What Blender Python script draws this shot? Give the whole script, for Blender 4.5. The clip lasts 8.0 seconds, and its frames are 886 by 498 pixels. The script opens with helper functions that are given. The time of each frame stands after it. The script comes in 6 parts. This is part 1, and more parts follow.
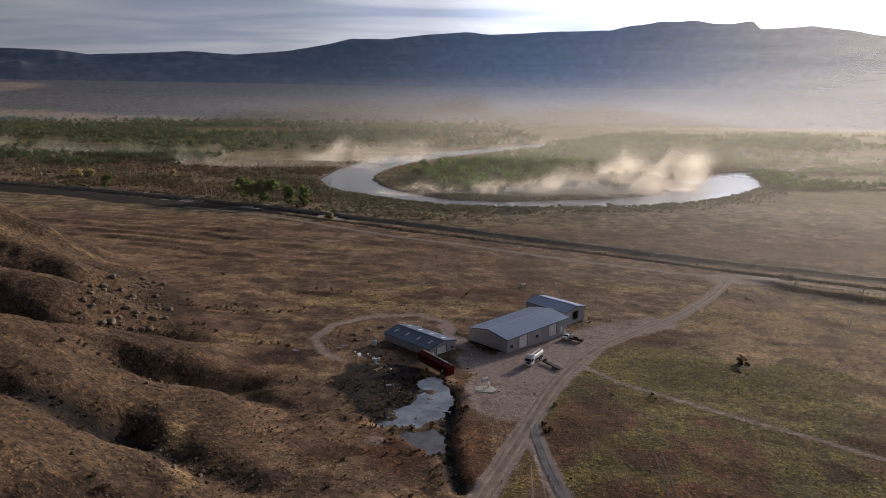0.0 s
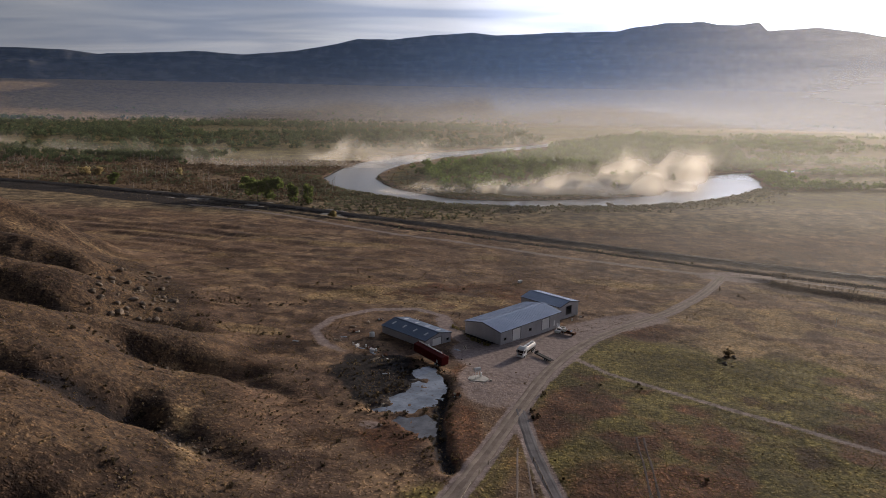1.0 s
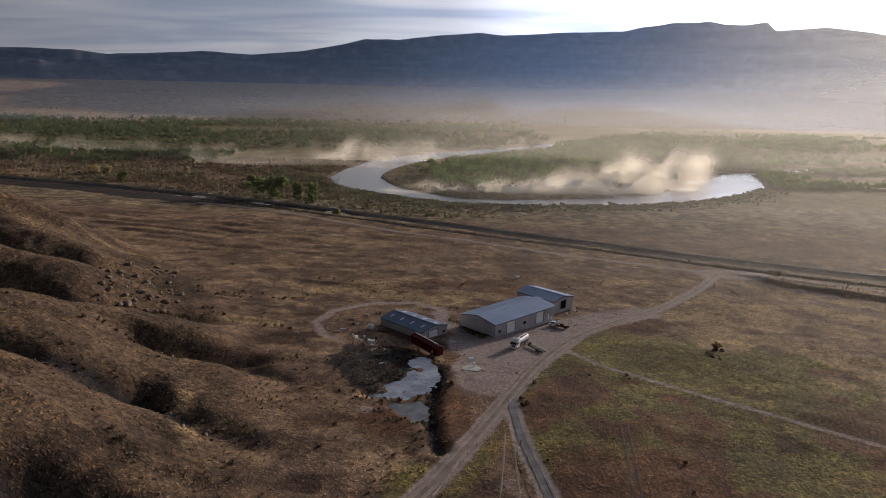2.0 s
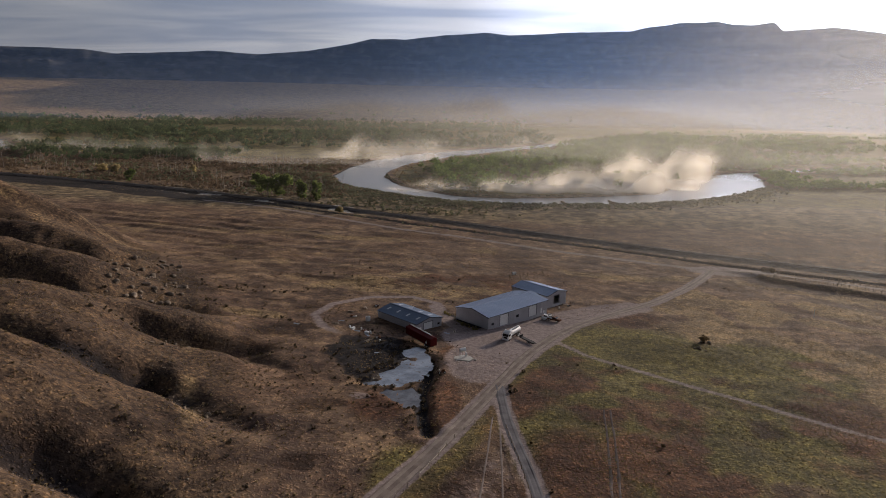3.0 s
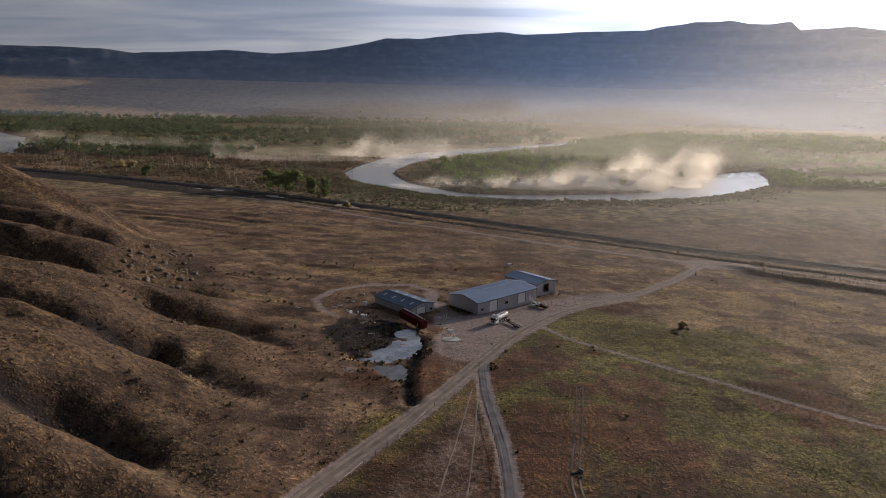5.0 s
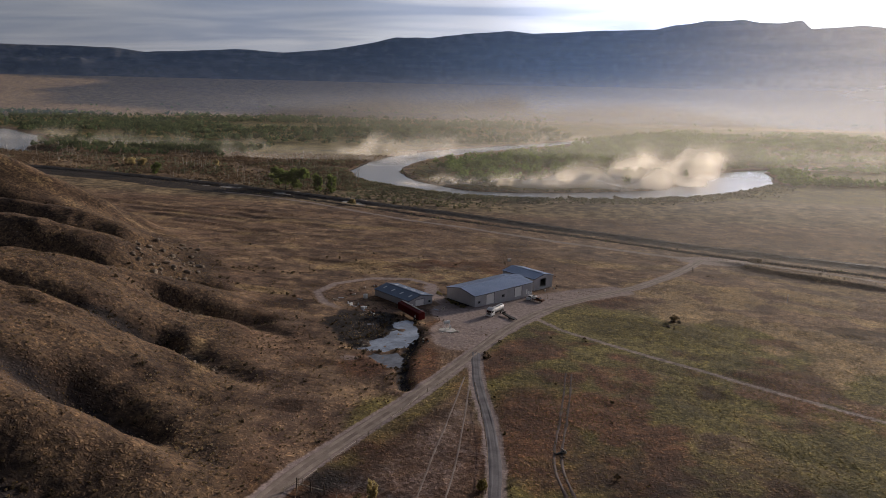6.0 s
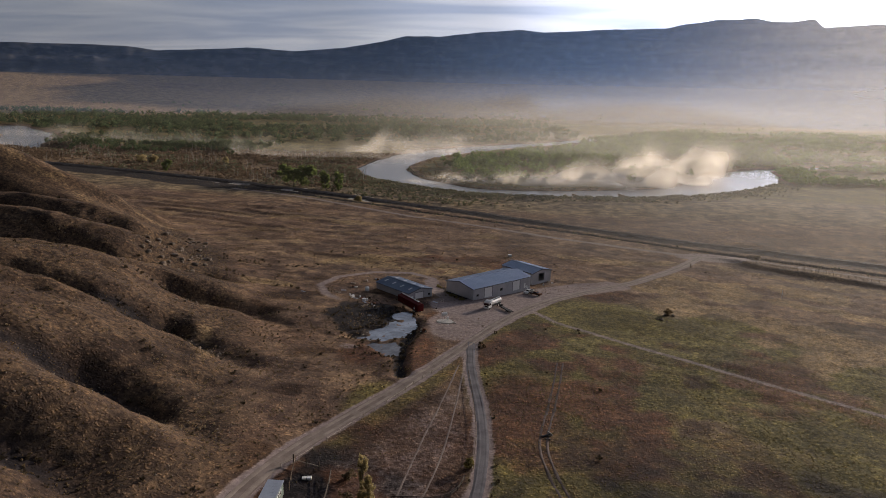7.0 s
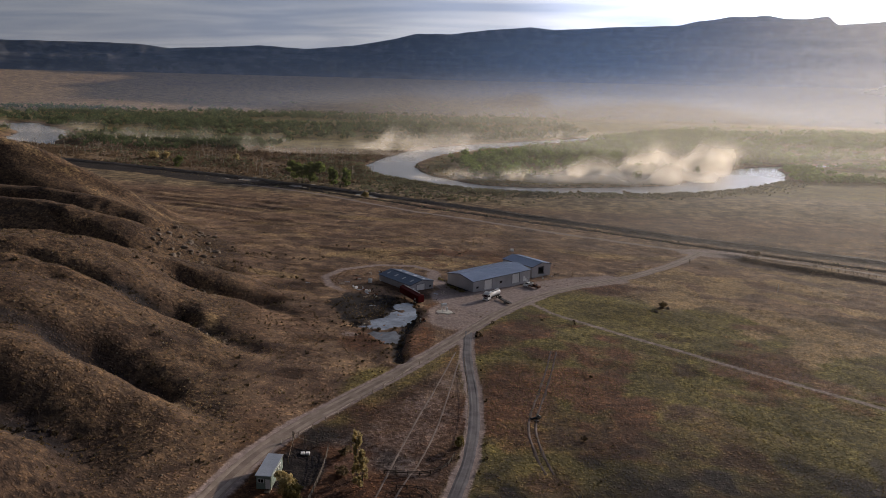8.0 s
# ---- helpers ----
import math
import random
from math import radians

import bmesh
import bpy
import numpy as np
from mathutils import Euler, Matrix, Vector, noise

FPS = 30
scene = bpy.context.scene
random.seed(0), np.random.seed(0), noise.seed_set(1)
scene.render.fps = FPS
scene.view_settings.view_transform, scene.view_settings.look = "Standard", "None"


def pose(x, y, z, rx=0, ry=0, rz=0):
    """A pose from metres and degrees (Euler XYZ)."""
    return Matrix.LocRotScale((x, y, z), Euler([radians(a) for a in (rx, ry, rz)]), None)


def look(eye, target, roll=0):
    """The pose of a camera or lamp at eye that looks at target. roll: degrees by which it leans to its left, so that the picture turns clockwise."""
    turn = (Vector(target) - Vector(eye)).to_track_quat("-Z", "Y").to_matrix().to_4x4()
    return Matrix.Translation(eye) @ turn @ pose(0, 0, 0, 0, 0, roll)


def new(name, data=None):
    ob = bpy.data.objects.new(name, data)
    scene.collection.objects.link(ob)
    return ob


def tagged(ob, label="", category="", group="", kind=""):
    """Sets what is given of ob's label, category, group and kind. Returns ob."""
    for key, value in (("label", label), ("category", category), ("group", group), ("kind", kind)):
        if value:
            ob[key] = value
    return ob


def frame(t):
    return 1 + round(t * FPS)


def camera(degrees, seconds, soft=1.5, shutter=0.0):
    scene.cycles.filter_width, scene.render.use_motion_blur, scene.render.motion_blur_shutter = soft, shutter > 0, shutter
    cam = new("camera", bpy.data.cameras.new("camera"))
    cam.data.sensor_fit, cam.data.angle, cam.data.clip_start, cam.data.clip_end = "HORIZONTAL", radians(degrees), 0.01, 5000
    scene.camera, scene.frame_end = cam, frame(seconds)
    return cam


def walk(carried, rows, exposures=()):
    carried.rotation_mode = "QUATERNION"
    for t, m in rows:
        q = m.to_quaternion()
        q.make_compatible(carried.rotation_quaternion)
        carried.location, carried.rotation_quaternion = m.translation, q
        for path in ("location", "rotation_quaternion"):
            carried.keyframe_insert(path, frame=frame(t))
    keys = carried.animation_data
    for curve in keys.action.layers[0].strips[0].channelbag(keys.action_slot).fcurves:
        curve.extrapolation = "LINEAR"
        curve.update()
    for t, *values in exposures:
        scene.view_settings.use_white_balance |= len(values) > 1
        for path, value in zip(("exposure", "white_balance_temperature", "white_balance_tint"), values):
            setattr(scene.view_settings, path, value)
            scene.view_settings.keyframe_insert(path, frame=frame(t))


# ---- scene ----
cam = camera(65.5, 8.0, soft=0.9)
PATH = [
    (0, (0.011, -0.025, 84.005), (-0.028, 1.924, 83.558), 0.7),
    (0.5, (1.575, -3.949, 84.012), (1.528, -2.0, 83.565), 0.8),
    (1, (3.27, -7.838, 84.043), (3.216, -5.889, 83.597), 0.9),
    (1.5, (5.189, -11.679, 84.072), (5.124, -9.73, 83.626), 0.9),
    (3, (11.599, -23.151, 84.097), (11.506, -21.204, 83.65), 1.0),
    (3.5, (13.861, -26.973, 84.084), (13.757, -25.026, 83.637), 1.0),
    (4, (16.084, -30.773, 84.066), (15.97, -28.827, 83.618), 1.1),
    (4.5, (18.37, -34.508, 84.034), (18.246, -32.563, 83.585), 1.1),
    (6, (25.577, -45.719, 83.98), (25.416, -43.778, 83.527), 1.1),
    (6.5, (28.014, -49.394, 83.977), (27.838, -47.455, 83.522), 1.2),
    (7, (30.358, -52.943, 83.971), (30.169, -51.005, 83.514), 1.2),
    (7.5, (32.752, -56.613, 83.984), (32.547, -54.677, 83.523), 1.2),
    (8, (35.132, -60.372, 83.998), (34.913, -58.439, 83.534), 1.2),
]
walk(cam, [(t, look(eye, target, roll)) for t, eye, target, roll in PATH])
scene.view_settings.exposure = 0.22

# ---------------------------------------------------------------- light
SUN_AZ, SUN_EL = radians(37.5), radians(9.2)      # azimuth from +y towards +x
SUN_DIR = Vector((math.sin(SUN_AZ) * math.cos(SUN_EL), math.cos(SUN_AZ) * math.cos(SUN_EL), math.sin(SUN_EL)))

sun = new("sun", bpy.data.lights.new("sun", "SUN"))
sun.data.energy, sun.data.angle, sun.data.color = 5.0, radians(0.6), (1.0, 0.82, 0.63)
sun.matrix_world = look(SUN_DIR * 1000, (0, 0, 0))


def sky_world():
    w = bpy.data.worlds.new("world")
    scene.world = w
    w.use_nodes = True
    nt = w.node_tree
    nt.nodes.clear()
    N = nt.nodes.new
    L = nt.links.new
    out, bg = N("ShaderNodeOutputWorld"), N("ShaderNodeBackground")
    sky = N("ShaderNodeTexSky")
    sky.sky_type, sky.sun_disc = "NISHITA", False
    sky.sun_elevation, sky.sun_rotation = SUN_EL, SUN_AZ
    sky.air_density, sky.dust_density = 1.0, 1.5
    tc = N("ShaderNodeTexCoord")
    # thin streaky stratus: noise on the direction, flattened towards the horizon
    sep = N("ShaderNodeSeparateXYZ")
    L(tc.outputs["Generated"], sep.inputs[0])
    zc = N("ShaderNodeMath"); zc.operation = "MAXIMUM"; zc.inputs[1].default_value = 0.0
    L(sep.outputs[2], zc.inputs[0])
    za = N("ShaderNodeMath"); za.operation = "ADD"; za.inputs[1].default_value = 0.06
    L(zc.outputs[0], za.inputs[0])
    px, py = N("ShaderNodeMath"), N("ShaderNodeMath")
    px.operation = py.operation = "DIVIDE"
    L(sep.outputs[0], px.inputs[0]); L(za.outputs[0], px.inputs[1])
    L(sep.outputs[1], py.inputs[0]); L(za.outputs[0], py.inputs[1])
    comb = N("ShaderNodeCombineXYZ")
    L(px.outputs[0], comb.inputs[0]); L(py.outputs[0], comb.inputs[1])
    mp = N("ShaderNodeMapping")
    mp.inputs["Scale"].default_value = (0.42, 0.85, 1.0)
    mp.inputs["Rotation"].default_value = (0, 0, radians(8))
    L(comb.outputs[0], mp.inputs[0])
    no = N("ShaderNodeTexNoise")
    no.inputs["Scale"].default_value, no.inputs["Detail"].default_value, no.inputs["Roughness"].default_value = 0.9, 4.5, 0.52
    no.inputs["Distortion"].default_value = 0.5
    L(mp.outputs[0], no.inputs["Vector"])
    ramp = N("ShaderNodeValToRGB")
    ramp.color_ramp.elements[0].position, ramp.color_ramp.elements[1].position = 0.40, 0.62
    L(no.outputs[0], ramp.inputs[0])
    # the veil of cloud is bright round the sun and darkens away from it and overhead
    dot = N("ShaderNodeVectorMath"); dot.operation = "DOT_PRODUCT"
    nrm = N("ShaderNodeVectorMath"); nrm.operation = "NORMALIZE"
    L(tc.outputs["Generated"], nrm.inputs[0]); L(nrm.outputs[0], dot.inputs[0])
    dot.inputs[1].default_value = SUN_DIR
    glow = N("ShaderNodeValToRGB")
    glow.color_ramp.interpolation = "EASE"
    stops = ((0.0, 0.085), (0.5, 0.15), (0.66, 0.20), (0.80, 0.29), (0.88, 0.50), (0.94, 1.15), (0.975, 3.2), (1.0, 6.0))
    els = glow.color_ramp.elements
    while len(els) < len(stops):
        els.new(0.5)
    for e, (pos, v) in zip(els, stops):
        e.position, e.color = pos, (v, v, v, 1)
    half = N("ShaderNodeMath"); half.operation = "MULTIPLY_ADD"
    half.inputs[1].default_value = half.inputs[2].default_value = 0.5
    L(dot.outputs["Value"], half.inputs[0]); L(half.outputs[0], glow.inputs[0])
    high = N("ShaderNodeMapRange"); high.interpolation_type = "SMOOTHSTEP"
    for i, v in enumerate((0.10, 0.75, 1.0, 0.30)):
        high.inputs[i + 1].default_value = v
    L(sep.outputs[2], high.inputs[0])
    dark, light, tone = N("ShaderNodeMixRGB"), N("ShaderNodeMixRGB"), N("ShaderNodeMixRGB")
    dark.inputs[1].default_value, dark.inputs[2].default_value = (0.82, 0.93, 1.26, 1), (1.50, 1.52, 1.70, 1)
    L(ramp.outputs[0], dark.inputs[0])
    tone.blend_type = "MULTIPLY"; tone.inputs[0].default_value = 1
    L(dark.outputs[0], tone.inputs[1]); L(glow.outputs[0], tone.inputs[2])
    light.blend_type = "MULTIPLY"; light.inputs[0].default_value = 1
    L(tone.outputs[0], light.inputs[1]); L(high.outputs[0], light.inputs[2])
    # clear sky shows a little through the veil
    sk = N("ShaderNodeMixRGB"); sk.blend_type = "MULTIPLY"; sk.inputs[0].default_value = 1; sk.inputs[2].default_value = (0.05, 0.05, 0.05, 1)
    L(sky.outputs[0], sk.inputs[1])
    mix = N("ShaderNodeMixRGB"); mix.inputs[0].default_value = 0.82
    L(sk.outputs[0], mix.inputs[1]); L(light.outputs[0], mix.inputs[2])
    L(mix.outputs[0], bg.inputs[0])
    bg.inputs[1].default_value = 0.86
    L(bg.outputs[0], out.inputs[0])


sky_world()

# ---------------------------------------------------------------- materials
def nodes(name):
    m = bpy.data.materials.new(name)
    m.use_nodes = True
    nt = m.node_tree
    return m, nt, nt.nodes["Principled BSDF"], nt.nodes.new, nt.links.new


def noise_node(nt, vec, scale, detail=4.0, rough=0.55):
    n = nt.nodes.new("ShaderNodeTexNoise")
    n.inputs["Scale"].default_value, n.inputs["Detail"].default_value, n.inputs["Roughness"].default_value = scale, detail, rough
    nt.links.new(vec, n.inputs["Vector"])
    return n.outputs[0]


def mixed(nt, fac, a, b, blend="MIX"):
    n = nt.nodes.new("ShaderNodeMixRGB")
    n.blend_type = blend
    for sock, v in ((n.inputs[0], fac), (n.inputs[1], a), (n.inputs[2], b)):
        if isinstance(v, (int, float)):
            sock.default_value = v
        elif isinstance(v, tuple):
            sock.default_value = (*v, 1)
        else:
            nt.links.new(v, sock)
    return n.outputs[0]


def ranged(nt, val, a, b, lo=0.0, hi=1.0):
    n = nt.nodes.new("ShaderNodeMapRange")
    n.interpolation_type = "SMOOTHSTEP"
    for i, v in enumerate((a, b, lo, hi)):
        n.inputs[i + 1].default_value = v
    nt.links.new(val, n.inputs[0])
    return n.outputs[0]


def maths(nt, op, a, b=None):
    n = nt.nodes.new("ShaderNodeMath")
    n.operation = op
    for sock, v in zip(n.inputs, (a, b)):
        if v is None:
            continue
        if isinstance(v, (int, float)):
            sock.default_value = v
        else:
            nt.links.new(v, sock)
    return n.outputs[0]


def surface(name, c1, c2, scale=1.0, rough=0.8, metal=0.0, bump=0.2, fine=12.0, wear=None, vary=0.0, spec=0.3):
    """A worn surface: two tones at a large scale, grain at a small one, optional wear colour in blotches, and variation from piece to piece."""
    m, nt, p, N, L = nodes(name)
    tc = N("ShaderNodeTexCoord")
    vec = tc.outputs["Object"]
    big = ranged(nt, noise_node(nt, vec, scale, 5), 0.32, 0.68)
    col = mixed(nt, big, c1, c2)
    grain = noise_node(nt, vec, scale * fine, 3, 0.6)
    col = mixed(nt, 0.5, col, mixed(nt, grain, (0.45, 0.45, 0.45), (1.35, 1.35, 1.35)), "MULTIPLY") if bump else col
    if wear:
        col = mixed(nt, ranged(nt, noise_node(nt, vec, scale * 3.1, 6, 0.7), 0.55, 0.7), col, wear)
    if vary:
        oi = N("ShaderNodeObjectInfo")
        v = ranged(nt, oi.outputs["Random"], 0, 1, 1 - vary, 1 + vary)
        col = mixed(nt, 1.0, col, v, "MULTIPLY")
    L(col, p.inputs["Base Color"])
    p.inputs["Roughness"].default_value, p.inputs["Metallic"].default_value = rough, metal
    p.inputs["Specular IOR Level"].default_value = spec
    if bump:
        b = N("ShaderNodeBump")
        b.inputs["Strength"].default_value, b.inputs["Distance"].default_value = bump, 0.05
        L(grain, b.inputs["Height"])
        L(b.outputs[0], p.inputs["Normal"])
    return m


def foliage(name, dark, light, vary=0.35):
    """Leaves: tone varies from clump to clump; light passes through."""
    m, nt, p, N, L = nodes(name)
    geo = N("ShaderNodeNewGeometry")
    tc = N("ShaderNodeTexCoord")
    r = geo.outputs["Random Per Island"]
    big = noise_node(nt, tc.outputs["Object"], 0.03, 3)
    col = mixed(nt, r, dark, light)
    col = mixed(nt, 1.0, col, ranged(nt, big, 0.3, 0.7, 1 - vary, 1 + vary), "MULTIPLY")
    L(col, p.inputs["Base Color"])
    p.inputs["Roughness"].default_value, p.inputs["Specular IOR Level"].default_value = 0.8, 0.15
    tr, mx = N("ShaderNodeBsdfTranslucent"), N("ShaderNodeMixShader")
    L(col, tr.inputs[0])
    mx.inputs[0].default_value = 0.6
    out = nt.nodes["Material Output"]
    L(p.outputs[0], mx.inputs[1]); L(tr.outputs[0], mx.inputs[2]); L(mx.outputs[0], out.inputs[0])
    return m


def ground_material():
    m, nt, p, N, L = nodes("ground_soil")
    tc = N("ShaderNodeTexCoord")
    vec = tc.outputs["Object"]
    seps = []
    for layer in ("zone_a", "zone_b", "zone_c"):
        a, sp = N("ShaderNodeVertexColor"), N("ShaderNodeSeparateColor")
        a.layer_name = layer
        L(a.outputs[0], sp.inputs[0])
        seps.append(sp)
    s1, s2, s3 = seps
    n_big = noise_node(nt, vec, 0.018, 5, 0.6)
    n_mid = noise_node(nt, vec, 0.11, 6, 0.65)
    n_small = noise_node(nt, vec, 0.75, 5, 0.65)
    n_fine = noise_node(nt, vec, 3.2, 3, 0.6)
    # bare soil, dry grass and low sage in patches
    col = mixed(nt, ranged(nt, n_mid, 0.35, 0.66), (0.096, 0.064, 0.052), (0.312, 0.218, 0.146))
    col = mixed(nt, ranged(nt, n_big, 0.38, 0.66), col, mixed(nt, ranged(nt, n_small, 0.35, 0.65), (0.117, 0.075, 0.057), (0.234, 0.156, 0.108)))
    rough_edge = maths(nt, "ADD", maths(nt, "MULTIPLY", n_small, 0.5), maths(nt, "MULTIPLY", n_mid, 0.7))

    def zone(col, mask, c1, c2, lo=0.2, hi=0.62, n=n_small):
        f = ranged(nt, maths(nt, "ADD", mask, maths(nt, "SUBTRACT", rough_edge, 0.6)), lo, hi)
        f = maths(nt, "MULTIPLY", f, ranged(nt, mask, 0.0, 0.12))
        return mixed(nt, f, col, mixed(nt, ranged(nt, n, 0.33, 0.68), c1, c2))

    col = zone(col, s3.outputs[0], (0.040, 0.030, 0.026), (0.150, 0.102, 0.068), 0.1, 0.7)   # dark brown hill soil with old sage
    col = zone(col, s3.outputs[1], (0.050, 0.032, 0.024), (0.104, 0.064, 0.041), 0.3, 0.8)   # browner heath on the flats; also paints lens falloff over the near field
    col = zone(col, s3.outputs[2], (0.085, 0.068, 0.046), (0.320, 0.250, 0.162), 0.2, 0.8, n_mid)     # grey sage of the river flats
    col = zone(col, s1.outputs[1], (0.070, 0.064, 0.022), (0.225, 0.192, 0.070), 0.05, 0.8)      # green pasture
    col = zone(col, s1.outputs[2], (0.076, 0.040, 0.027), (0.168, 0.084, 0.050), 0.05, 0.85)         # rust-red weeds
    col = zone(col, s2.outputs[0], (0.20, 0.140, 0.078), (0.39, 0.285, 0.165), 0.1, 0.55)             # straw
    col = zone(col, s2.outputs[1], (0.013, 0.012, 0.015), (0.040, 0.033, 0.034))       # dark damp soil, weeds and ballast; also painted shade and lens falloff
    col = zone(col, s1.outputs[0], (0.200, 0.158, 0.150), (0.320, 0.260, 0.250))       # gravel and bare tracks
    col = zone(col, s2.outputs[2], (0.264, 0.255, 0.261), (0.55, 0.54, 0.52))             # salt crust
    # speckle of tufts and stones, with backlit tuft tops painted bright
    warp_n = N("ShaderNodeTexNoise")
    warp_n.inputs["Scale"].default_value, warp_n.inputs["Detail"].default_value = 0.45, 4
    L(vec, warp_n.inputs["Vector"])
    warp, warp2 = N("ShaderNodeVectorMath"), N("ShaderNodeVectorMath")
    for w, amount in ((warp, 2.6), (warp2, 9.0)):
        w.operation = "MULTIPLY_ADD"
        w.inputs[1].default_value = (amount, amount, amount)
        L(warp_n.outputs["Color"], w.inputs[0]); L(vec, w.inputs[2])
    vor = N("ShaderNodeTexVoronoi")
    vor.inputs["Scale"].default_value = 1.1
    L(warp.outputs[0], vor.inputs["Vector"])
    tuft = ranged(nt, vor.outputs["Distance"], 0.16, 0.46)
    clump = N("ShaderNodeTexVoronoi")
    clump.inputs["Scale"].default_value = 0.24
    L(warp2.outputs[0], clump.inputs["Vector"])
    stand = ranged(nt, clump.outputs["Distance"], 0.15, 0.65)
    grassy = maths(nt, "SUBTRACT", 1.0, s1.outputs[0])
    col = mixed(nt, maths(nt, "MULTIPLY", 0.42, grassy), col, mixed(nt, tuft, (2.1, 1.95, 1.6), (0.62, 0.62, 0.65)), "MULTIPLY")
    col = mixed(nt, maths(nt, "MULTIPLY", 0.5, grassy), col, mixed(nt, stand, (1.5, 1.45, 1.3), (0.60, 0.61, 0.66)), "MULTIPLY")
    col = mixed(nt, 0.6, col, mixed(nt, n_fine, (0.42, 0.42, 0.42), (1.5, 1.5, 1.5)), "MULTIPLY")
    n_mott = noise_node(nt, vec, 0.042, 7, 0.68)
    col = mixed(nt, maths(nt, "MULTIPLY", 0.85, grassy), col, mixed(nt, ranged(nt, n_mott, 0.36, 0.64), (0.60, 0.57, 0.60), (1.42, 1.36, 1.22)), "MULTIPLY")
    L(col, p.inputs["Base Color"])
    p.inputs["Roughness"].default_value, p.inputs["Specular IOR Level"].default_value = 0.95, 0.1
    h = maths(nt, "ADD", maths(nt, "MULTIPLY", n_small, ranged(nt, grassy, 0, 1, 0.08, 1.0)), maths(nt, "MULTIPLY", maths(nt, "MULTIPLY", tuft, grassy), -0.35))
    h = maths(nt, "ADD", h, maths(nt, "MULTIPLY", n_fine, ranged(nt, grassy, 0, 1, 0.08, 0.25)))
    b = N("ShaderNodeBump")
    b.inputs["Strength"].default_value, b.inputs["Distance"].default_value = 0.6, 0.5
    L(h, b.inputs["Height"]); L(b.outputs[0], p.inputs["Normal"])
    return m


def mountain_material():
    """Bedded rock: warped level beds, paler scree in streaks down the slopes, dark scrub in patches."""
    m, nt, p, N, L = nodes("mountain_rock")
    tc = N("ShaderNodeTexCoord")
    flat, steep = N("ShaderNodeMapping"), N("ShaderNodeMapping")
    flat.inputs["Scale"].default_value = (0.0022, 0.0022, 0.024)
    steep.inputs["Scale"].default_value = (0.012, 0.012, 0.0025)
    L(tc.outputs["Object"], flat.inputs[0]); L(tc.outputs["Object"], steep.inputs[0])
    beds = ranged(nt, noise_node(nt, flat.outputs[0], 1.0, 5, 0.6), 0.42, 0.60)
    scree = ranged(nt, noise_node(nt, steep.outputs[0], 1.0, 5, 0.6), 0.48, 0.68)
    scrub = ranged(nt, noise_node(nt, tc.outputs["Object"], 0.009, 6, 0.65), 0.42, 0.62)
    col = mixed(nt, beds, (0.048, 0.052, 0.064), (0.115, 0.112, 0.115))
    col = mixed(nt, maths(nt, "MULTIPLY", scree, 0.7), col, (0.17, 0.155, 0.145))
    col = mixed(nt, maths(nt, "MULTIPLY", scrub, 0.65), col, (0.028, 0.034, 0.040))
    L(col, p.inputs["Base Color"])
    p.inputs["Roughness"].default_value, p.inputs["Specular IOR Level"].default_value = 0.95, 0.05
    return m


def water_material(name, deep, rough, ripple):
    m, nt, p, N, L = nodes(name)
    tc = N("ShaderNodeTexCoord")
    p.inputs["Base Color"].default_value = (*deep, 1)
    p.inputs["Roughness"].default_value, p.inputs["IOR"].default_value = rough, 1.33
    b = N("ShaderNodeBump")
    b.inputs["Strength"].default_value, b.inputs["Distance"].default_value = ripple, 0.1
    if ripple:
        L(noise_node(nt, tc.outputs["Object"], 0.5, 3), b.inputs["Height"]); L(b.outputs[0], p.inputs["Normal"])
    return m


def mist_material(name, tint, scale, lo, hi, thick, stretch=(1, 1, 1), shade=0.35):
    """Sheets standing in for mist and haze: mostly clear, scattering sunlight on both sides, haze colour put into the
    tint; density comes from the layer and a cloudy noise.
    """
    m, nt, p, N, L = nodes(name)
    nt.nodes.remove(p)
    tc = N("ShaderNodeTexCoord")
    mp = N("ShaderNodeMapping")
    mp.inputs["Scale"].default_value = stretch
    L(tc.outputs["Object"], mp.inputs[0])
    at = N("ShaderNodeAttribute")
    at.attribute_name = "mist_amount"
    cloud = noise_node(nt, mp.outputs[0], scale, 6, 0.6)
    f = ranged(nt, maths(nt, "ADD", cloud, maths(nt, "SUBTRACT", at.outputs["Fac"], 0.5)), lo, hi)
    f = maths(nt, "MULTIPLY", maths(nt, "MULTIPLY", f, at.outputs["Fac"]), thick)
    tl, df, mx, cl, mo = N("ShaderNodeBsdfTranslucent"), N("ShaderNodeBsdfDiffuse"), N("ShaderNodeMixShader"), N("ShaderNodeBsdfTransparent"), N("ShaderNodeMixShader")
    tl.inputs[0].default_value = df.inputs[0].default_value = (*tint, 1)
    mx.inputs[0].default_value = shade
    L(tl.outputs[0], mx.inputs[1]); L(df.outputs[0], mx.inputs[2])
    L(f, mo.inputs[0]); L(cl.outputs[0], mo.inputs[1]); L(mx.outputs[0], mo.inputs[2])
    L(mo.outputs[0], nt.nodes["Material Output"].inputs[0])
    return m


M_GROUND = ground_material()
M_RIVER = water_material("river_water", (0.16, 0.17, 0.18), 0.26, 0)
M_POND = surface("milky_pond", (0.15, 0.18, 0.24), (0.32, 0.37, 0.46), 0.22, 0.2, 0, 0.1, 6, wear=(0.09, 0.065, 0.05), spec=0.5)
M_PONDLOW = surface("muddy_pond", (0.085, 0.085, 0.10), (0.16, 0.165, 0.19), 0.3, 0.25, 0, 0.1, 6, wear=(0.07, 0.05, 0.04), spec=0.5)
